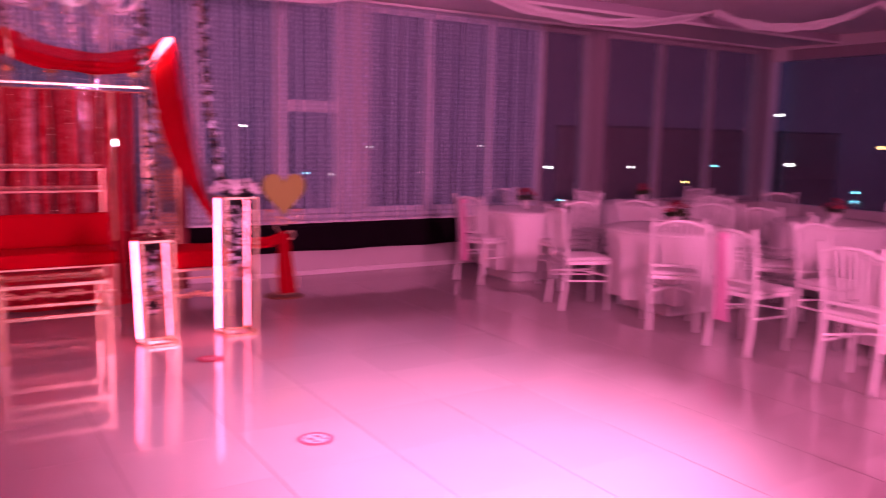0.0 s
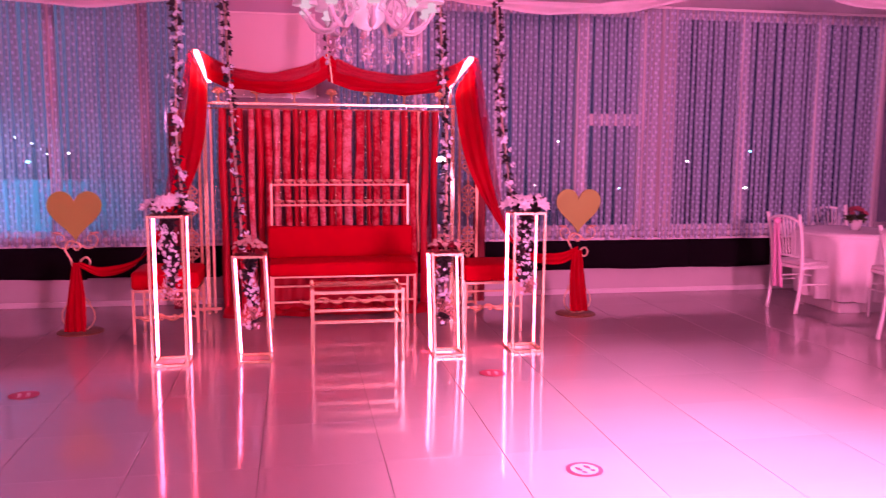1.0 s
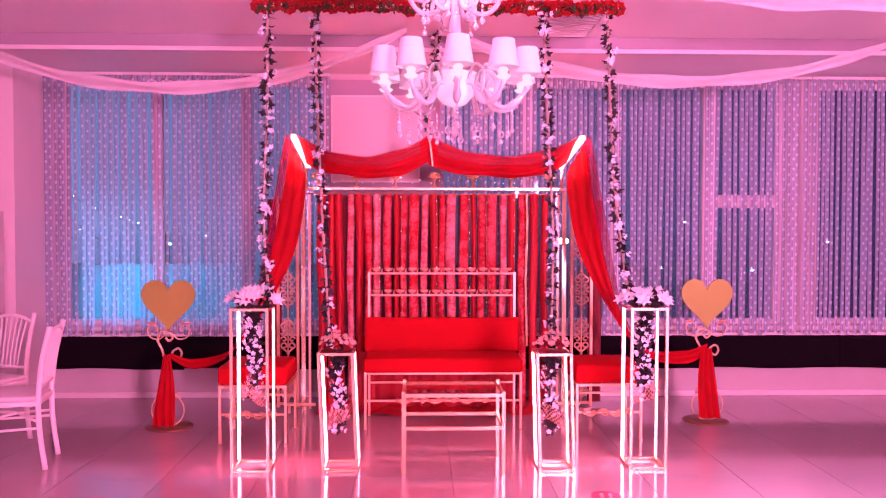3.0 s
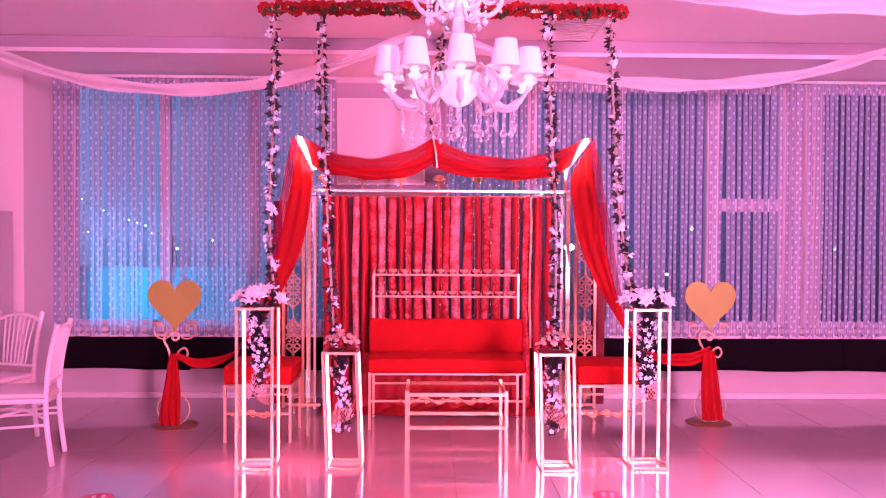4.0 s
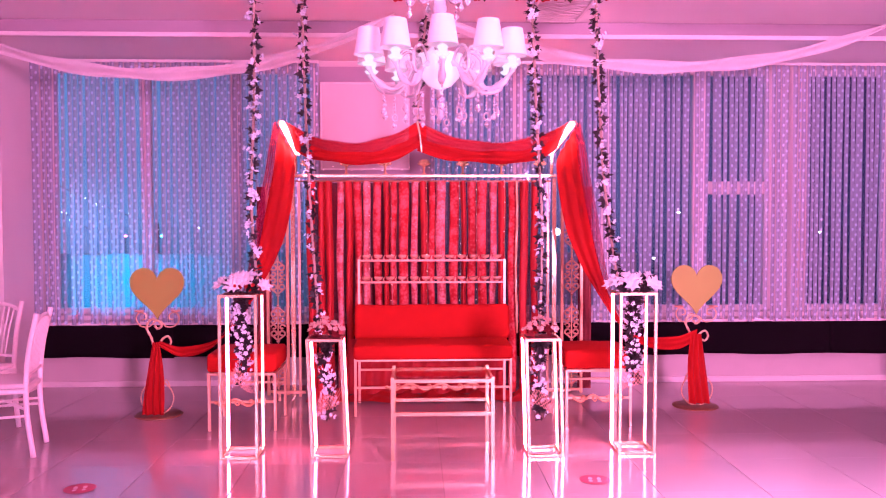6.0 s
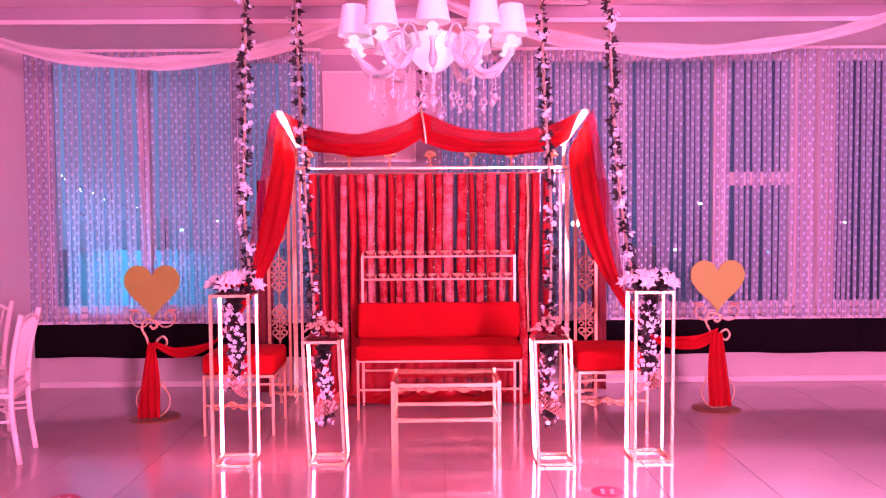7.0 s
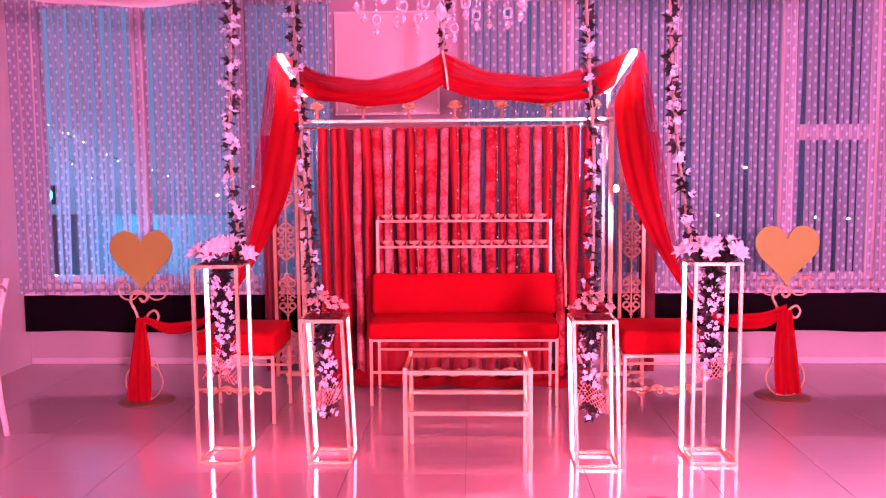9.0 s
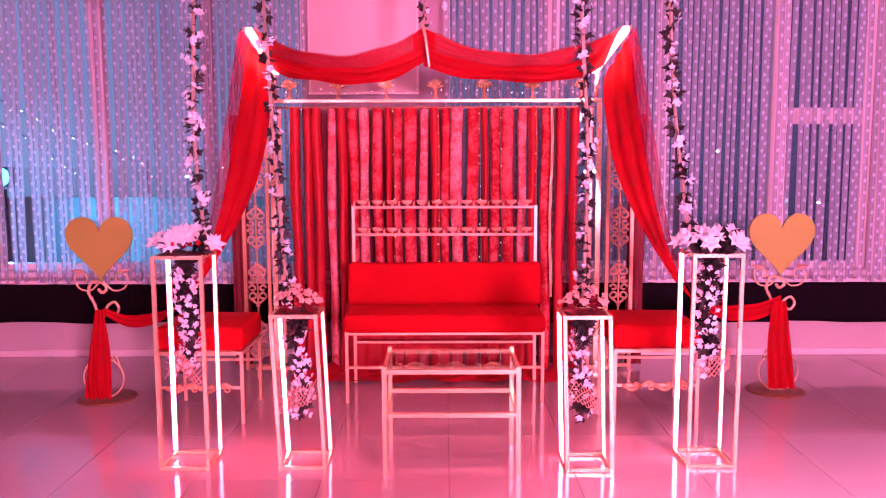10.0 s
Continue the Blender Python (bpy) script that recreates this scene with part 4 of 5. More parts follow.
# ---- sofa, table, ottomans ----
def seat_frame(th, x0, x1, y0, y1, z, t=0.0095, back=None):
    for x in (x0 + t, x1 - t):
        part("leg", tube(B(), [(x, y0 + t, 0), (x, y0 + t, z)], t, square=True), M_SOFTGOLD, th)
        part("leg", tube(B(), [(x, y1 - t, 0), (x, y1 - t, back or z)], t, square=True), M_SOFTGOLD, th)
    for y in (y0 + t, y1 - t):
        part("rail", tube(B(), [(x0 + 2 * t, y, z - t), (x1 - 2 * t, y, z - t)], t * .97, square=True), M_SOFTGOLD, th)
    for x in (x0 + t, x1 - t):
        part("side_rail", tube(B(), [(x, y0 + 2 * t, z - t), (x, y1 - 2 * t, z - t)], t * .97, square=True), M_SOFTGOLD, th)
    part("stretcher", tube(B(), [(x0 + 2 * t, y0 + t, z * 0.5), (x1 - 2 * t, y0 + t, z * 0.5)], t * .8, square=True), M_SOFTGOLD, th)
    part("stretcher", tube(B(), [(x0 + 2 * t, y1 - t, z * 0.62), (x1 - 2 * t, y1 - t, z * 0.62)], t * .8, square=True), M_SOFTGOLD, th)


def scroll_band(th, x0, x1, y, z, n):
    """Leafy scroll ornament along a stretcher."""
    bm = B()
    for i in range(n):
        x = x0 + (x1 - x0) * (i + 0.5) / n
        w = (x1 - x0) / n
        s = 1 if i % 2 else -1
        tube(bm, [(x - w / 2 + w * t_, y, z + s * 0.022 * math.sin(t_ * math.pi)) for t_ in [k / 8 for k in range(9)]], [0.006 + 0.006 * math.sin(k / 8 * math.pi) for k in range(9)], 6)
        tube(bm, [(p[0], y - 0.006, p[2]) for p in arc(x + w * .2, z - s * 0.006, 0.022, 90 * s, 90 * s + 300, 10, 0, 0.008)], 0.006, 5)
        lathe(bm, [(0.004, -0.014), (0.015, 0), (0.004, 0.014)], 7, (x - w / 2, y - 0.004, z))
    part("scroll_ornament", bm, M_OLDGOLD, th, "antique gold scroll ornament", True)


def cushion(x0, x1, y0, y1, z0, z1, r=0.025, puff=0.012):
    bm = box(B(), x0, x1, y0, y1, z0, z1)
    bmesh.ops.bevel(bm, geom=bm.edges[:], offset=r, segments=4, affect="EDGES", profile=0.5)
    bmesh.ops.subdivide_edges(bm, edges=[e for e in bm.edges if e.calc_length() > 0.1], cuts=7, use_grid_fill=True)
    cx, cy = (x0 + x1) / 2, (y0 + y1) / 2
    for v in bm.verts:
        q = (1 - ((v.co.x - cx) / (x1 - x0) * 2) ** 2) * (1 - ((v.co.y - cy) / (y1 - y0) * 2) ** 2)
        if v.co.z > (z0 + z1) / 2:
            v.co.z += puff * q + 0.003 * noise.noise(v.co * 6)
    return bm


so = thing("bridal_sofa", pose(0.03, 6.78, 0), "red velvet bridal sofa on a thin gold frame", "sofa")
seat_frame(so, -0.61, 0.61, 0.0, 0.48, 0.445, back=1.19)
scroll_band(so, -0.36, 0.36, -0.006, 0.23, 6)
part("seat_cushion", cushion(-0.615, 0.615, -0.02, 0.44, 0.44, 0.55), M_REDSEAT, so, "", True)
bm = cushion(-0.635, 0.635, 0.0, 0.285, 0.0, 0.10, 0.036, 0.012)
for v in bm.verts:
    # a shallow seam down the middle, soft sag of the top edge
    if v.co.z > 0.05:
        v.co.z -= 0.012 * math.exp(-(v.co.x / 0.02) ** 2)
    if v.co.y > 0.2:
        v.co.y -= 0.006 * (1 - math.cos(v.co.x * 9.9)) * 0.5
bmesh.ops.rotate(bm, verts=bm.verts, cent=(0, 0, 0), matrix=Matrix.Rotation(radians(84), 3, "X"))
bmesh.ops.translate(bm, verts=bm.verts, vec=(0, 0.448, 0.535))
part("back_cushion", bm, M_REDSEAT, so, "", True)
for z in (1.0, 1.18):
    part("rack_rail", tube(B(), [(-0.588, 0.469, z), (0.588, 0.469, z)], 0.008, square=True), M_GOLDPAINT, so)
    for i in range(12):
        x = -0.54 + i * 1.08 / 11
        bm = B()
        lathe(bm, [(0.016, 0.006), (0.008, 0.012), (0.009, 0.018), (0.03, 0.026), (0.038, 0.046), (0.034, 0.047), (0.02, 0.034)], 12, (x, 0.465, z))
        tube(bm, curve_pts([(x - 0.049, 0.465, z + 0.006), (x - 0.055, 0.465, z + 0.026), (x - 0.045, 0.465, z + 0.042)], 4), [0.007] * 4 + [0.006, 0.005, 0.004, 0.003, 0.002], 5)
        part("candle_cup", bm, M_GOLDPAINT, so, "", True)

ct = thing("coffee_table", pose(-0.265, 5.62, 0), "gold square-bar coffee table with a glass top and open shelf", "table")
W, D, t = 0.655, 0.43, 0.011
for x in (t, W - t):
    for y in (t, D - t):
        part("leg", tube(B(), [(x, y, 0), (x, y, 0.53)], t, square=True), M_GOLD, ct)
for z in (0.505, 0.295):
    for y in (t, D - t):
        part("rail", tube(B(), [(2 * t, y, z), (W - 2 * t, y, z)], t * .97, square=True), M_GOLD, ct)
    for x in (t, W - t):
        part("side_rail", tube(B(), [(x, 2 * t, z), (x, D - 2 * t, z)], t * .97, square=True), M_GOLD, ct)
p = part("glass_top", box(B(), 2 * t + .001, W - 2 * t - .001, 2 * t, D - 2 * t, 0.517, 0.525), M_TABLEGLASS, ct, "clear glass top")
p.visible_shadow = False

for x0, yy in ((-1.60, 6.39), (0.99, 6.42)):
    ot = thing("ottoman", pose(x0, yy, 0), "square red velvet stool on thin gold legs", "stool", "red stools")
    seat_frame(ot, 0, 0.49, 0, 0.47, 0.42)
    scroll_band(ot, 0.06, 0.43, -0.006, 0.21, 4)
    part("seat_cushion", cushion(-0.005, 0.495, -0.01, 0.48, 0.422, 0.56, 0.03), M_REDSEAT, ot, "", True)


# ---- heart stands ----
def heart_stand(x, y, flip):
    hs = thing("heart_stand", pose(x, y, 0), "gold heart board on a wrought scroll stand with a round base", "stand", "heart stands")
    part("base", lathe(B(), [(0.178, 0), (0.182, 0.006), (0.17, 0.014), (0.03, 0.02)], 36), M_BRONZE, hs, "round bronze base", True)
    bm = tube(B(), [(0.125 * math.cos(q), -0.038, 0.142 + 0.125 * math.sin(q)) for q in [6.2832 * i / 40 for i in range(40)]], 0.004, 6, closed=True)
    for i in range(40):
        q = 6.2832 * (i + 0.5) / 40
        lathe(bm, [(0.001, -0.0085), (0.007, -0.004), (0.007, 0.004), (0.001, 0.0085)], 6, (0.125 * math.cos(q), -0.038, 0.142 + 0.125 * math.sin(q)))
    part("ring", bm, M_SOFTGOLD, hs, "beaded gold ring", True)
    for s in (1, -1):
        part("dish", lathe(B(), [(0.004, 0.0), (0.01, 0.006), (0.034, 0.012), (0.037, 0.022), (0.033, 0.022), (0.02, 0.014)], 16, (s * 0.14, 0, 0.797)), M_GOLDPAINT, hs, "", True)
    k = flip
    part("stem", tube(B(), curve_pts([(0, 0.01, 0.02), (0.0, 0.01, 0.24), (-0.03 * k, 0, 0.5), (-0.05 * k, 0, 0.6), (-0.085 * k, 0, 0.68), (-0.055 * k, 0, 0.745), (0.005, 0, 0.735), (0.03 * k, 0, 0.70), (0.0, 0, 0.675), (-0.025 * k, 0, 0.70)], 6), [0.0095 + 0.0022 * math.sin(i * 2.2) for i in range(55)], 7), M_SOFTGOLD, hs, "", True)
    part("curl", tube(B(), curve_pts([(-0.035 * k, 0, 0.50), (0.01 * k, 0, 0.535), (0.03 * k, 0, 0.59), (0.075 * k, 0, 0.615), (0.10 * k, 0, 0.575), (0.075 * k, 0, 0.535), (0.04 * k, 0, 0.55)], 6), 0.0085, 7), M_SOFTGOLD, hs, "", True)
    for s in (1, -1):
        q = [(s * pnt[0], 0, pnt[2]) for pnt in curve_pts([(0.02, 0, 0.735), (0.07, 0, 0.69), (0.135, 0, 0.70), (0.165, 0, 0.755), (0.14, 0, 0.80), (0.095, 0, 0.79), (0.09, 0, 0.755), (0.115, 0, 0.745)], 6)]
        part("bracket", tube(B(), q, 0.006, 6), M_SOFTGOLD, hs, "", True)
    for s in (1, -1):
        q = [(s * pnt[0], 0, pnt[2]) for pnt in curve_pts([(0.09, 0, 0.2), (0.075, 0, 0.255), (0.055, 0, 0.275), (0.045, 0, 0.255), (0.06, 0, 0.245)], 6)]
        part("leaf_curl", tube(B(), q, 0.005, 6), M_SOFTGOLD, hs, "", True)
    bm = B()
    pts = []
    for i in range(48):
        a = i / 48 * 2 * math.pi
        hx = 16 * math.sin(a) ** 3
        hz = 13 * math.cos(a) - 5 * math.cos(2 * a) - 2 * math.cos(3 * a) - math.cos(4 * a)
        pts.append((hx / 16 * 0.208, 0.74 + (hz + 17) / 29 * 0.41))
    fr = [bm.verts.new((px, -0.012, pz)) for px, pz in pts]
    bk = [bm.verts.new((px, 0.006, pz)) for px, pz in pts]
    bm.faces.new(fr[::-1])
    bm.faces.new(bk)
    for i in range(48):
        j = (i + 1) % 48
        bm.faces.new((fr[i], fr[j], bk[j], bk[i]))
    bmesh.ops.recalc_face_normals(bm, faces=bm.faces[:])
    part("heart", bm, M_HEART, hs, "flat golden heart board")


heart_stand(-2.105, 6.9, 1)
heart_stand(2.16, 7.02, 1)


# ---- chandelier ----
ch = thing("chandelier", pose(0.0, 4.06, 0), "white glass chandelier with curved arms, cloth shades and crystal drops", "chandelier")
part("column", lathe(B(), [(0.006, 2.06), (0.012, 2.09), (0.02, 2.13), (0.014, 2.2), (0.026, 2.27), (0.013, 2.32), (0.02, 2.38), (0.03, 2.43), (0.018, 2.5), (0.012, 2.54), (0.022, 2.58), (0.05, 2.64), (0.056, 2.68), (0.024, 2.72), (0.014, 2.78), (0.026, 2.84), (0.014, 2.9), (0.012, 3.0), (0.07, 3.03), (0.08, 3.058)], 20), M_CRYSTAL, ch, "", True)
part("bowl", lathe(B(), [(0.01, 2.085), (0.05, 2.1), (0.082, 2.135), (0.094, 2.18), (0.088, 2.22), (0.098, 2.232), (0.075, 2.238)], 24), M_BOWL, ch, "clear cut-glass bowl", True)


def chandelier_arm(a, r, z0, zl, zt, drop=True):
    ca, sa = math.cos(a), math.sin(a)
    arm = [(0.06, z0), (0.12, z0 - 0.02), (r * 0.62, zl), (r * 0.86, zl + 0.015), (r, zl + 0.07), (r, zt)]
    pts = curve_pts([(q * ca, q * sa, z) for q, z in arm], 6)
    ap = part("arm", tube(B(), pts, [0.012 + 0.004 * math.sin(i * 0.8) for i in range(len(pts))], 8), M_CRYSTAL, ch, "", True)
    part("bobeche", lathe(B(), [(0.008, -0.01), (0.022, -0.004), (0.032, 0.006), (0.022, 0.01), (0.016, 0.018), (0.022, 0.032), (0.01, 0.042)], 14, (r * ca, r * sa, zt)), M_BULB, ap, "lit glass cup", True)
    bm = B()
    n = 20
    for (ra, za, rb2, zb) in ((0.063, 0.04, 0.044, 0.152), (0.06, 0.042, 0.041, 0.152)):
        va = [bm.verts.new((r * ca + ra * math.cos(6.2832 * j / n), r * sa + ra * math.sin(6.2832 * j / n), zt + za)) for j in range(n)]
        vb = [bm.verts.new((r * ca + rb2 * math.cos(6.2832 * j / n), r * sa + rb2 * math.sin(6.2832 * j / n), zt + zb)) for j in range(n)]
        for j in range(n):
            bm.faces.new((va[j], va[(j + 1) % n], vb[(j + 1) % n], vb[j]))
    part("shade", bm, M_SHADE, ap, "white cloth shade", True)
    # inner scroll
    q = [(0.07, z0 - 0.03), (0.13, z0 + 0.06), (0.19, z0 + 0.03), (0.18, z0 - 0.05), (0.14, z0 - 0.03), (0.15, z0 + 0.01)]
    part("scroll", tube(B(), curve_pts([(x * ca, x * sa, z) for x, z in q], 6), 0.007, 6), M_CRYSTAL, ap, "", True)
    if drop:
        bm = B()
        x, y = r * 0.8 * ca, r * 0.8 * sa
        for zz, s in ((zl - 0.025, 0.005), (zl - 0.04, 0.005), (zl - 0.056, 0.006), (zl - 0.074, 0.006), (zl - 0.105, 0.013)):
            lathe(bm, [(0.001, -s * 1.4), (s, -s * 0.3), (s * 0.7, s * 0.6), (0.001, s * 1.4)], 8, (x, y, zz))
        part("crystal_drop", bm, M_CRYSTAL, ap, "hanging crystal drop")


for i in range(10):
    chandelier_arm(math.radians(-90 + 36 * i), 0.315, 2.19, 2.085, 2.172)
for i in range(5):
    chandelier_arm(math.radians(-54 + 72 * i), 0.22, 2.7, 2.56, 2.66, False)
# C-scrolls and bead strands of the upper tier
for i in range(6):
    a = math.radians(-60 + 60 * i)
    ca, sa = math.cos(a), math.sin(a)
    q = [(0.03, 2.6), (0.07, 2.505), (0.14, 2.49), (0.19, 2.545), (0.165, 2.6), (0.12, 2.585), (0.115, 2.55), (0.14, 2.54)]
    part("scroll", tube(B(), curve_pts([(r * ca, r * sa, z) for r, z in q], 7), 0.0105, 8), M_CRYSTAL, ch, "curled glass scroll", True)
for i in range(14):
    a = 6.2832 * i / 14 + 0.2
    r0 = 0.07 + 0.05 * (i % 3)
    bm = B()
    for k in range(7 + i % 3):
        rad = 0.0065 if k < 6 + i % 3 else 0.013
        lathe(bm, [(0.001, -rad * 1.3), (rad, -rad * 0.3), (rad * 0.7, rad * 0.6), (0.001, rad * 1.3)], 7, (r0 * math.cos(a), r0 * math.sin(a), 2.6 - 0.021 * k))
    part("bead_strand", bm, M_CRYSTAL, ch, "hanging strand of glass beads")
# ring drops under the arms
for i in range(8):
    a = math.radians(-100 + 45 * i)
    r0 = 0.13 if i % 2 else 0.2
    x, y = r0 * math.cos(a), r0 * math.sin(a)
    z0 = 2.07 if i % 2 else 2.055
    bm = B()
    for k in range(5):
        lathe(bm, [(0.001, -0.007), (0.0055, 0), (0.001, 0.007)], 6, (x, y, z0 - 0.015 * k))
    tube(bm, [(x + 0.012 * math.cos(t_), y, z0 - 0.088 + 0.014 * math.sin(t_)) for t_ in [6.2832 * k / 14 for k in range(14)]], 0.0042, 6, closed=True)
    lathe(bm, [(0.001, -0.016), (0.01, -0.005), (0.007, 0.006), (0.001, 0.012)], 8, (x, y, z0 - 0.12))
    part("crystal_drop", bm, M_CRYSTAL, ch, "hanging crystal ring and drop")
bm = B()
for zz, s in ((2.04, 0.008), (2.02, 0.009), (1.98, 0.02)):
    lathe(bm, [(0.001, -s * 1.4), (s, -s * 0.3), (s * 0.7, s * 0.6), (0.001, s * 1.4)], 8, (0, 0, zz))
part("crystal_drop", bm, M_CRYSTAL, ch, "hanging crystal drop")


# ---- ceiling swags and vent ----
def ceiling_swag(a, b, sag, width, label):
    a, b = Vector(a), Vector(b)

    def f(u, v):
        p = a.lerp(b, u)
        s = 4 * u * (1 - u)
        w = width * (0.45 + 0.55 * min(1, s * 1.4))
        return (p.x, p.y + 0.05 * (v - 0.5) + 0.014 * math.sin(v * 9 + u * 2), p.z - sag * s - w * v * 0.9 + 0.008 * math.sin(u * 31 + v * 3))
    ob = link("ceiling_swag", grid(B(), 50, 10, f), M_SWAG, None, "", True)
    tagged(ob, label, "drape", "ceiling swags")


ceiling_swag((-0.25, 6.65, 3.055), (-3.75, 6.65, 3.055), 0.42, 0.095, "white voile swag pinned along the ceiling")
ceiling_swag((0.0, 6.65, 3.055), (3.6, 6.65, 3.055), 0.35, 0.095, "white voile swag pinned along the ceiling")
ceiling_swag((3.6, 6.65, 3.055), (7.25, 6.5, 3.055), 0.24, 0.1, "white voile swag pinned along the ceiling")
ceiling_swag((7.25, 6.5, 3.055), (8.05, 5.0, 3.055), 0.2, 0.1, "white voile swag pinned along the ceiling")
ceiling_swag((8.05, 5.0, 3.055), (8.9, 3.4, 3.055), 0.2, 0.1, "white voile swag pinned along the ceiling")
ceiling_swag((1.3, 5.5, 3.055), (4.2, 5.0, 3.055), 0.12, 0.1, "white voile swag pinned along the ceiling")
vt = thing("ceiling_vent", pose(0.95, 6.5, 3.058), "square ceiling air grille with slanted slats", "vent")
for q in ((-0.2, 0.2, -0.36, -0.34), (-0.2, 0.2, 0.34, 0.36), (-0.2, -0.18, -0.34, 0.34), (0.18, 0.2, -0.34, 0.34)):
    part("frame", box(B(), *q, -0.02, 0.0), M_FRAME, vt)
for i in range(9):
    y = -0.28 + i * 0.07
    part("slat", tube(B(), [(-0.18, y - 0.03, -0.01), (0.18, y + 0.03, -0.01)], 0.006, square=True), M_FRAME, vt)


# ---- chairs and tables ----
def chair(sash):
    c = thing("banquet_chair", Matrix(), "white slat-back banquet chair" + (" with a pink sash tied on its back" if sash else ""), "chair", "banquet chairs")
    hw = 0.205
    # faces +x; origin on the floor under the seat's middle
    for s in (1, -1):
        part("front_leg", tube(B(), [(0.205, s * 0.19, 0), (0.2, s * 0.19, 0.43)], [0.013, 0.018], 8), M_CHAIR, c, "", True)
        part("back_leg", tube(B(), curve_pts([(-0.225, s * 0.185, 0), (-0.195, s * 0.185, 0.25), (-0.19, s * 0.187, 0.46), (-0.215, s * 0.192, 0.70), (-0.265, s * 0.2, 0.925)], 5), 0.0175, 8), M_CHAIR, c, "", True)
        part("side_stretcher", tube(B(), [(0.195, s * 0.19, 0.26), (-0.185, s * 0.186, 0.27)], 0.009, 6), M_CHAIR, c)
    part("cross_stretcher", tube(B(), curve_pts([(0.19, 0.18, 0.31), (0.0, 0.02, 0.335), (-0.18, -0.175, 0.31)], 5), 0.009, 6), M_CHAIR, c)
    part("cross_stretcher", tube(B(), curve_pts([(0.19, -0.18, 0.31), (0.0, -0.02, 0.335), (-0.18, 0.175, 0.31)], 5), 0.009, 6), M_CHAIR, c)
    part("seat_frame", box(B(), -0.2, 0.222, -0.208, 0.208, 0.415, 0.448, 0.01), M_CHAIR, c)
    part("seat_cushion", cushion(-0.18, 0.225, -0.2, 0.2, 0.449, 0.48, 0.012, 0.012), M_CUSHION, c, "", True)
    part("top_rail", tube(B(), curve_pts([(-0.252, -0.185, 0.86), (-0.262, -0.1, 0.89), (-0.266, 0, 0.90), (-0.262, 0.1, 0.89), (-0.252, 0.185, 0.86)], 5), 0.013, 8), M_CHAIR, c, "", True)
    part("low_rail", tube(B(), [(-0.196, -0.175, 0.53), (-0.196, 0.175, 0.53)], 0.011, 8), M_CHAIR, c)
    for i in range(7):
        y = -0.135 + i * 0.045
        part("slat", tube(B(), curve_pts([(-0.196, y * 0.75, 0.535), (-0.222, y * 0.85, 0.70), (-0.262, y * 1.02, 0.886)], 4), 0.0075, 6), M_CHAIR, c, "", True)
    if sash:
        part("sash", grid(B(), 18, 8, lambda u, v: (-0.275 - 0.02 * math.sin(v * 9) + 0.05 * u, 0.06 + 0.1 * (v - .5) * (0.6 + 0.7 * u), 0.84 - 0.62 * u)), M_SASH, c, "pink sash", True)
        part("knot", lathe(B(), [(0.01, -0.03), (0.04, -0.01), (0.035, 0.02), (0.008, 0.035)], 10, (-0.27, 0.06, 0.85)), M_SASH, c, "pink sash knot", True)
    return c


proto, proto_s = None, None
CHAIRS = [(4.38, 6.93, 10, 1), (4.40, 5.44, -20, 0), (4.58, 4.50, 50, 0), (4.54, 3.70, 0, 1), (4.44, 2.73, 3, 0), (4.95, 6.28, 82, 0), (5.55, 6.9, 180, 0),
          (5.25, 7.6, -95, 0), (5.9, 5.3, 200, 0), (5.5, 5.72, -115, 0), (5.75, 4.35, 130, 0), (6.3, 7.2, 0, 0), (7.0, 6.45, 90, 0), (7.75, 7.2, 180, 0), (6.45, 4.9, 5, 0),
          (7.1, 4.0, 92, 0), (7.9, 4.6, 170, 0), (6.9, 5.6, -80, 0), (8.7, 6.4, 20, 0), (5.3, 3.5, -95, 0), (6.2, 2.8, 180, 0), (5.4, 1.95, 90, 0),
          (-2.82, 5.93, 192, 0), (-3.27, 6.42, -108, 0), (-4.6, 5.6, 10, 0)]
for x, y, r, s in CHAIRS:
    if s:
        if proto_s is None:
            proto_s = chair(True)
            proto_s.matrix_world = pose(x, y, 0, 0, 0, r)
        else:
            copy_thing(proto_s, pose(x, y, 0, 0, 0, r))
    elif proto is None:
        proto = chair(False)
        proto.matrix_world = pose(x, y, 0, 0, 0, r)
    else:
        copy_thing(proto, pose(x, y, 0, 0, 0, r))


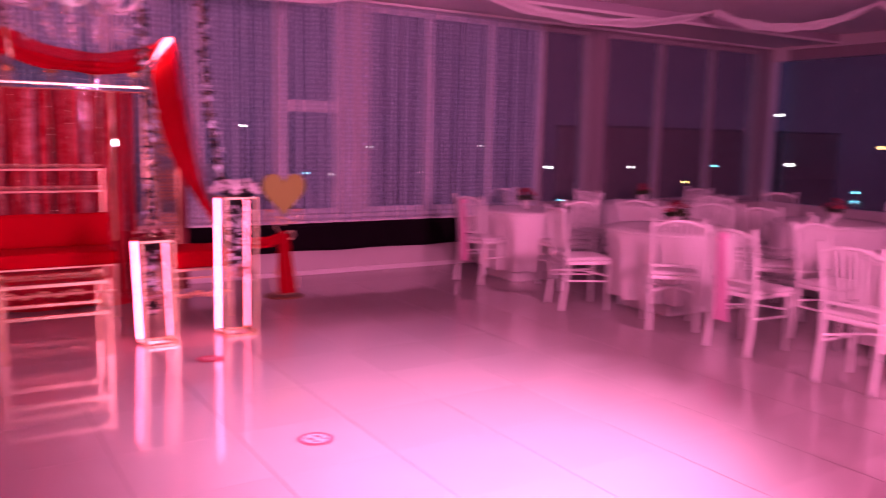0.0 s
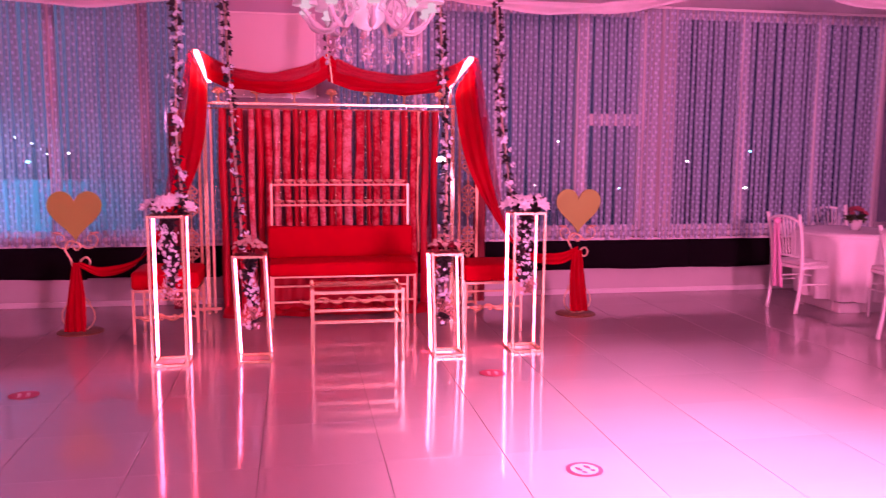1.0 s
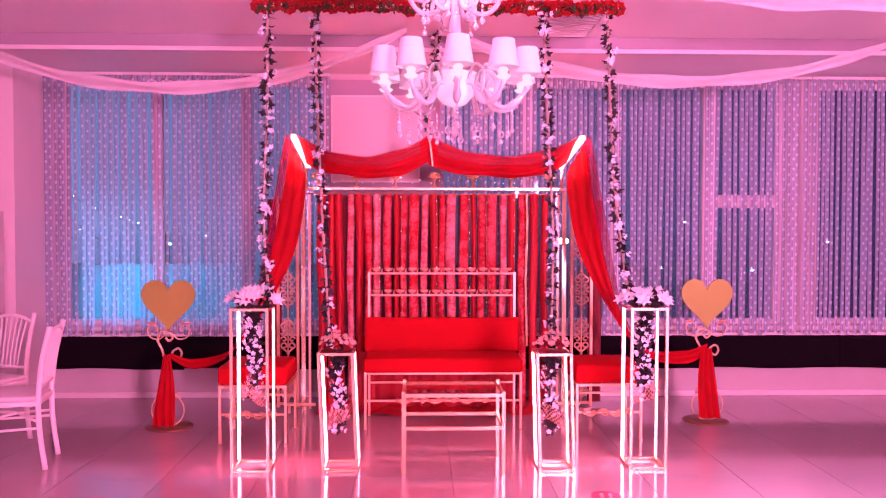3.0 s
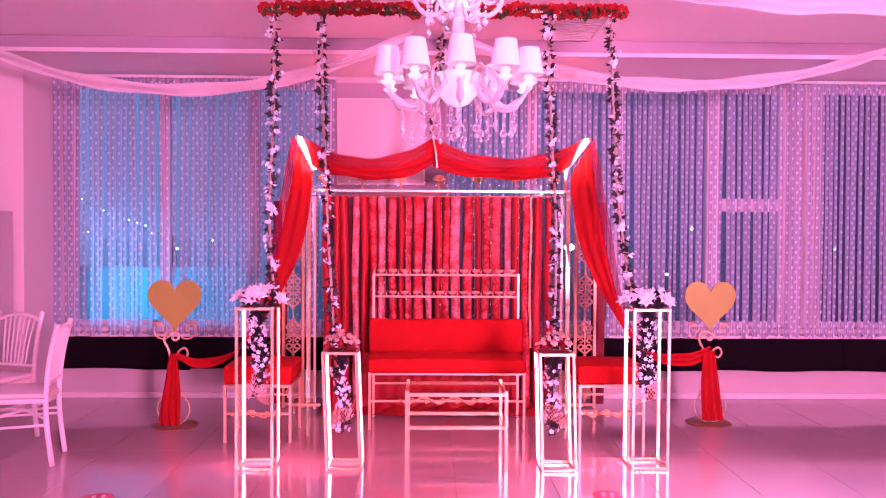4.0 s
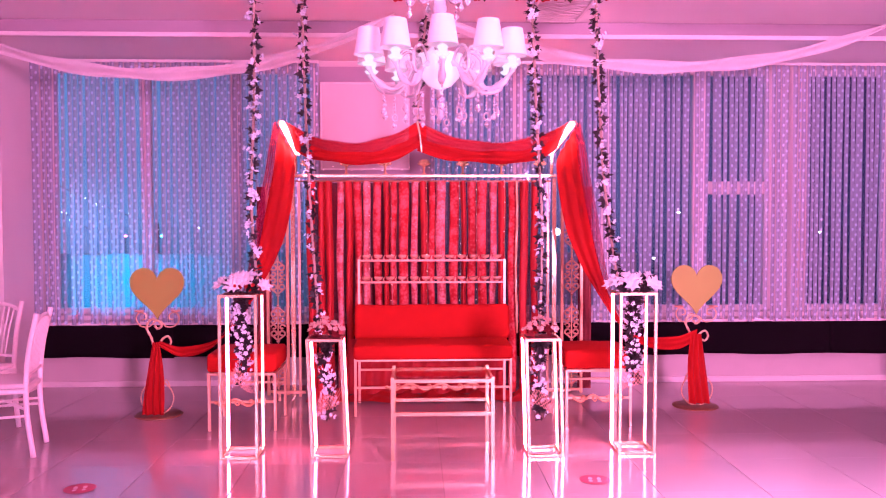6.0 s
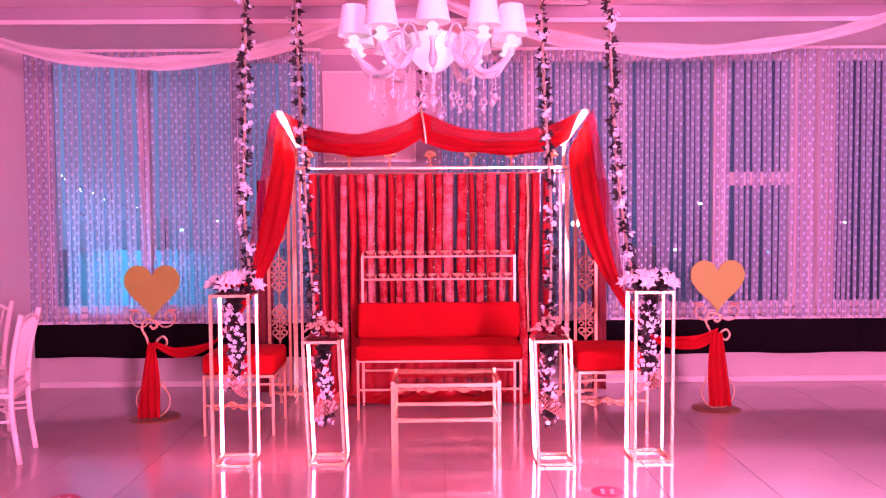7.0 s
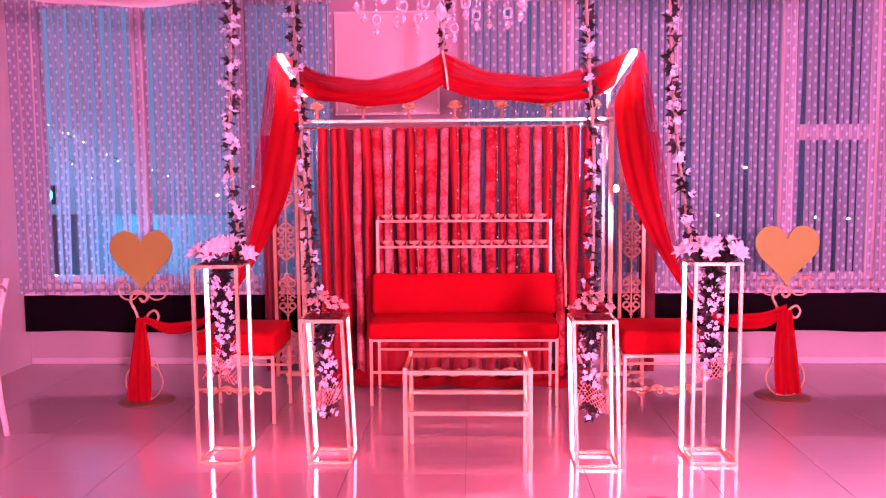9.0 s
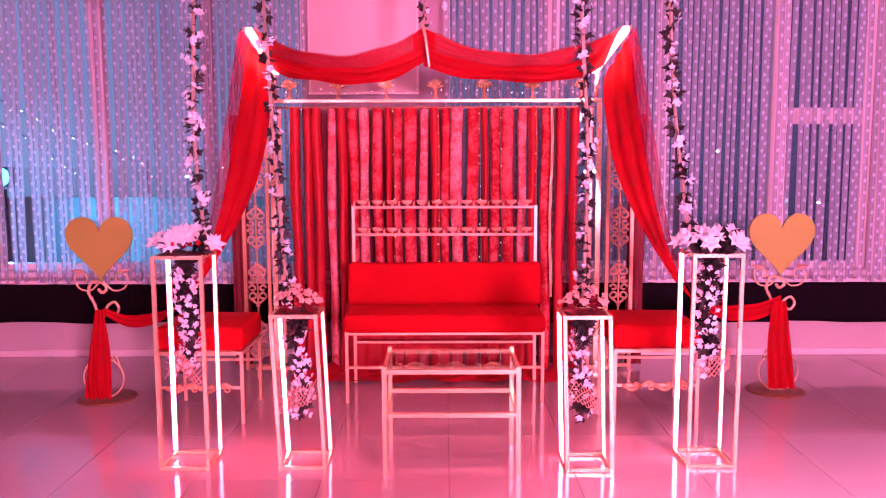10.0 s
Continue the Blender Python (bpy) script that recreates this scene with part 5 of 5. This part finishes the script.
def banquet_table(x, y, R, vase=True, seed=0):
    tb = thing("banquet_table", pose(x, y, 0), "round banquet table on a white pedestal base", "table", "banquet tables")
    part("tabletop", lathe(B(), [(R - 0.01, 0.715), (R, 0.722), (R, 0.735), (R - 0.01, 0.742)], 40), M_CHAIR, tb)
    part("pedestal", lathe(B(), [(0.09, 0.08), (0.06, 0.2), (0.05, 0.5), (0.09, 0.714)], 16), M_CHAIR, tb)
    part("base", box(B(), -0.31, 0.31, -0.31, 0.31, 0, 0.1, 0.012), M_CHAIR, tb, "square white base")
    rng = random.Random(seed)
    ph = rng.random() * 6
    nf = 13

    def f(u, v):
        a = 2 * math.pi * u
        if v < 0.3:
            q = v / 0.3
            return (R * 1.01 * q * math.cos(a), R * 1.01 * q * math.sin(a), 0.7465)
        q = (v - 0.3) / 0.7
        wave = (0.08 * math.sin(a * nf + ph) + 0.02 * math.sin(a * 5 + ph)) * min(1, q * 1.5)
        r = R * (1.015 - 0.16 * q) * (1 + wave)
        return (r * math.cos(a), r * math.sin(a), 0.7465 - 0.63 * q ** 1.05)
    cl = link("tablecloth", grid(B(), 130, 14, f), M_LINEN, None, "", True)
    cl.matrix_world = pose(x, y, 0)
    tagged(cl, "white tablecloth falling in soft folds over a round table", "tablecloth", "tablecloths")
    if vase:
        v = thing("flower_pot", pose(x + rng.uniform(-.05, .05), y, 0.747), "small white pot of red and pink flowers on the table", "flower pot", "table flowers")
        part("pot", lathe(B(), [(0.04, 0), (0.045, 0.03), (0.062, 0.1), (0.066, 0.105), (0.055, 0.1)], 18), M_POT, v, "", True)
        fl, lv = B(), B()
        for i in range(24):
            a = rng.random() * 6.28
            q = rng.random()
            p = Vector((math.cos(a) * 0.1 * q, math.sin(a) * 0.1 * q, 0.12 + 0.09 * (1 - q * q) + rng.uniform(0, .02)))
            flower(fl, p, Vector((p.x * 4, p.y * 4, 0.5)), rng.uniform(0.03, 0.045), 5, rng, 0.6)
            d = Vector((math.cos(a), math.sin(a), rng.uniform(0, .8))).normalized()
            leaf(lv, Vector((0, 0, 0.1)) + d * 0.04, d, 0.08, rng)
        part("blossoms", fl, M_POSY, v)
        part("leaves", lv, M_GREEN, v, "green leaves")


banquet_table(4.92, 6.98, 0.52, True, 1)
banquet_table(5.12, 5.02, 0.58, True, 2)
banquet_table(5.42, 2.75, 0.58, True, 3)
banquet_table(7.0, 7.2, 0.55, True, 4)
banquet_table(7.15, 4.75, 0.58, True, 5)
banquet_table(-3.72, 5.85, 0.55, True, 6)

# white cabinet beside the pier
cb = thing("cabinet", pose(-3.97, 7.12, 0), "tall white cabinet beside the pier", "cabinet")
part("body", box(B(), -0.4, 0.4, -0.2, 0.2, 0.05, 1.69, 0.006), M_BOARD, cb)
for i, (z0, z1) in enumerate(((0.07, 0.88), (0.9, 1.67))):
    d = part("door", box(B(), -0.39, 0.39, -0.22, -0.202, z0, z1, 0.005), M_BOARD, cb)
    part("handle", tube(B(), [(0.33, -0.235, (z0 + z1) / 2 - 0.06), (0.33, -0.235, (z0 + z1) / 2 + 0.06)], 0.006), M_GOLD, d)
part("plinth", box(B(), -0.39, 0.39, -0.18, 0.18, 0, 0.05), M_BOARD, cb)

# floor stickers
for x, y, r, pale in ((-2.01, 5.16, 12, 0), (0.935, 5.2, -8, 0), (0.978, 3.515, 20, 1)):
    st = thing("floor_sticker", pose(x, y, 0.0, 0, 0, r), "round pink floor sticker with two pale foot marks", "sticker", "floor stickers")
    bm = B()
    n = 28
    o = [bm.verts.new((0.088 * math.cos(k / n * 6.2832), 0.088 * math.sin(k / n * 6.2832), 0.0045)) for k in range(n)]
    i_ = [bm.verts.new((0.066 * math.cos(k / n * 6.2832), 0.066 * math.sin(k / n * 6.2832), 0.0045)) for k in range(n)]
    for k in range(n):
        bm.faces.new((o[k], o[(k + 1) % n], i_[(k + 1) % n], i_[k]))
    part("ring", bm, M_STICKER, st)
    bm = B()
    bm.faces.new([bm.verts.new((0.066 * math.cos(k / n * 6.2832), 0.066 * math.sin(k / n * 6.2832), 0.0042)) for k in range(n)])
    part("disc", bm, M_STICKW if pale else M_STICKER, st)
    for s in (1, -1):
        bm = B()
        for cy, ry in ((0.012, 0.026), (-0.032, 0.014)):
            bm.faces.new([bm.verts.new((s * 0.025 + 0.013 * math.cos(k / 12 * 6.2832), cy + ry * math.sin(k / 12 * 6.2832), 0.0062)) for k in range(12)])
        part("foot_mark", bm, M_STICKER if pale else M_STICKW, st)

# ---- floor tiles ----
TX, TY, TS = 0.05, 3.18, 0.60
tile_me = None
rest = []
for i in range(-11, 18):
    for j in range(-14, 9):
        x, y = TX + i * TS, TY + j * TS
        w = min(x + TS, XR) - max(x, XL)
        d = min(y + TS, YW) - max(y, YB)
        if w < 0.05 or d < 0.05:
            continue
        full = w > TS - 0.001 and d > TS - 0.001
        if full and -3.4 < x < 5.6 and 1.4 < y < 7.4:
            if tile_me is None:
                bm = box(B(), 0.002, TS - 0.002, 0.0004, TS - 0.0004, -0.02, 0.0)
                bmesh.ops.bevel(bm, geom=[e for e in bm.edges if all(v.co.z > -0.001 for v in e.verts)], offset=0.0004, segments=1, affect="EDGES")
                tile_me = bpy.data.meshes.new("tile")
                bm.to_mesh(tile_me)
                bm.free()
                tile_me.materials.append(M_TILE)
            ob = new("tile", tile_me)
            ob.location = (x, y, 0)
            ob.parent = floor
        else:
            rest.append((max(x, XL) + 0.002, min(x + TS, XR) - 0.002, max(y, YB) + 0.0004, min(y + TS, YW) - 0.0004))
bm = B()
for q in rest:
    box(bm, *q, -0.02, 0.0)
part("far_tiles", bm, M_TILE, floor)["kind"] = "stuff"
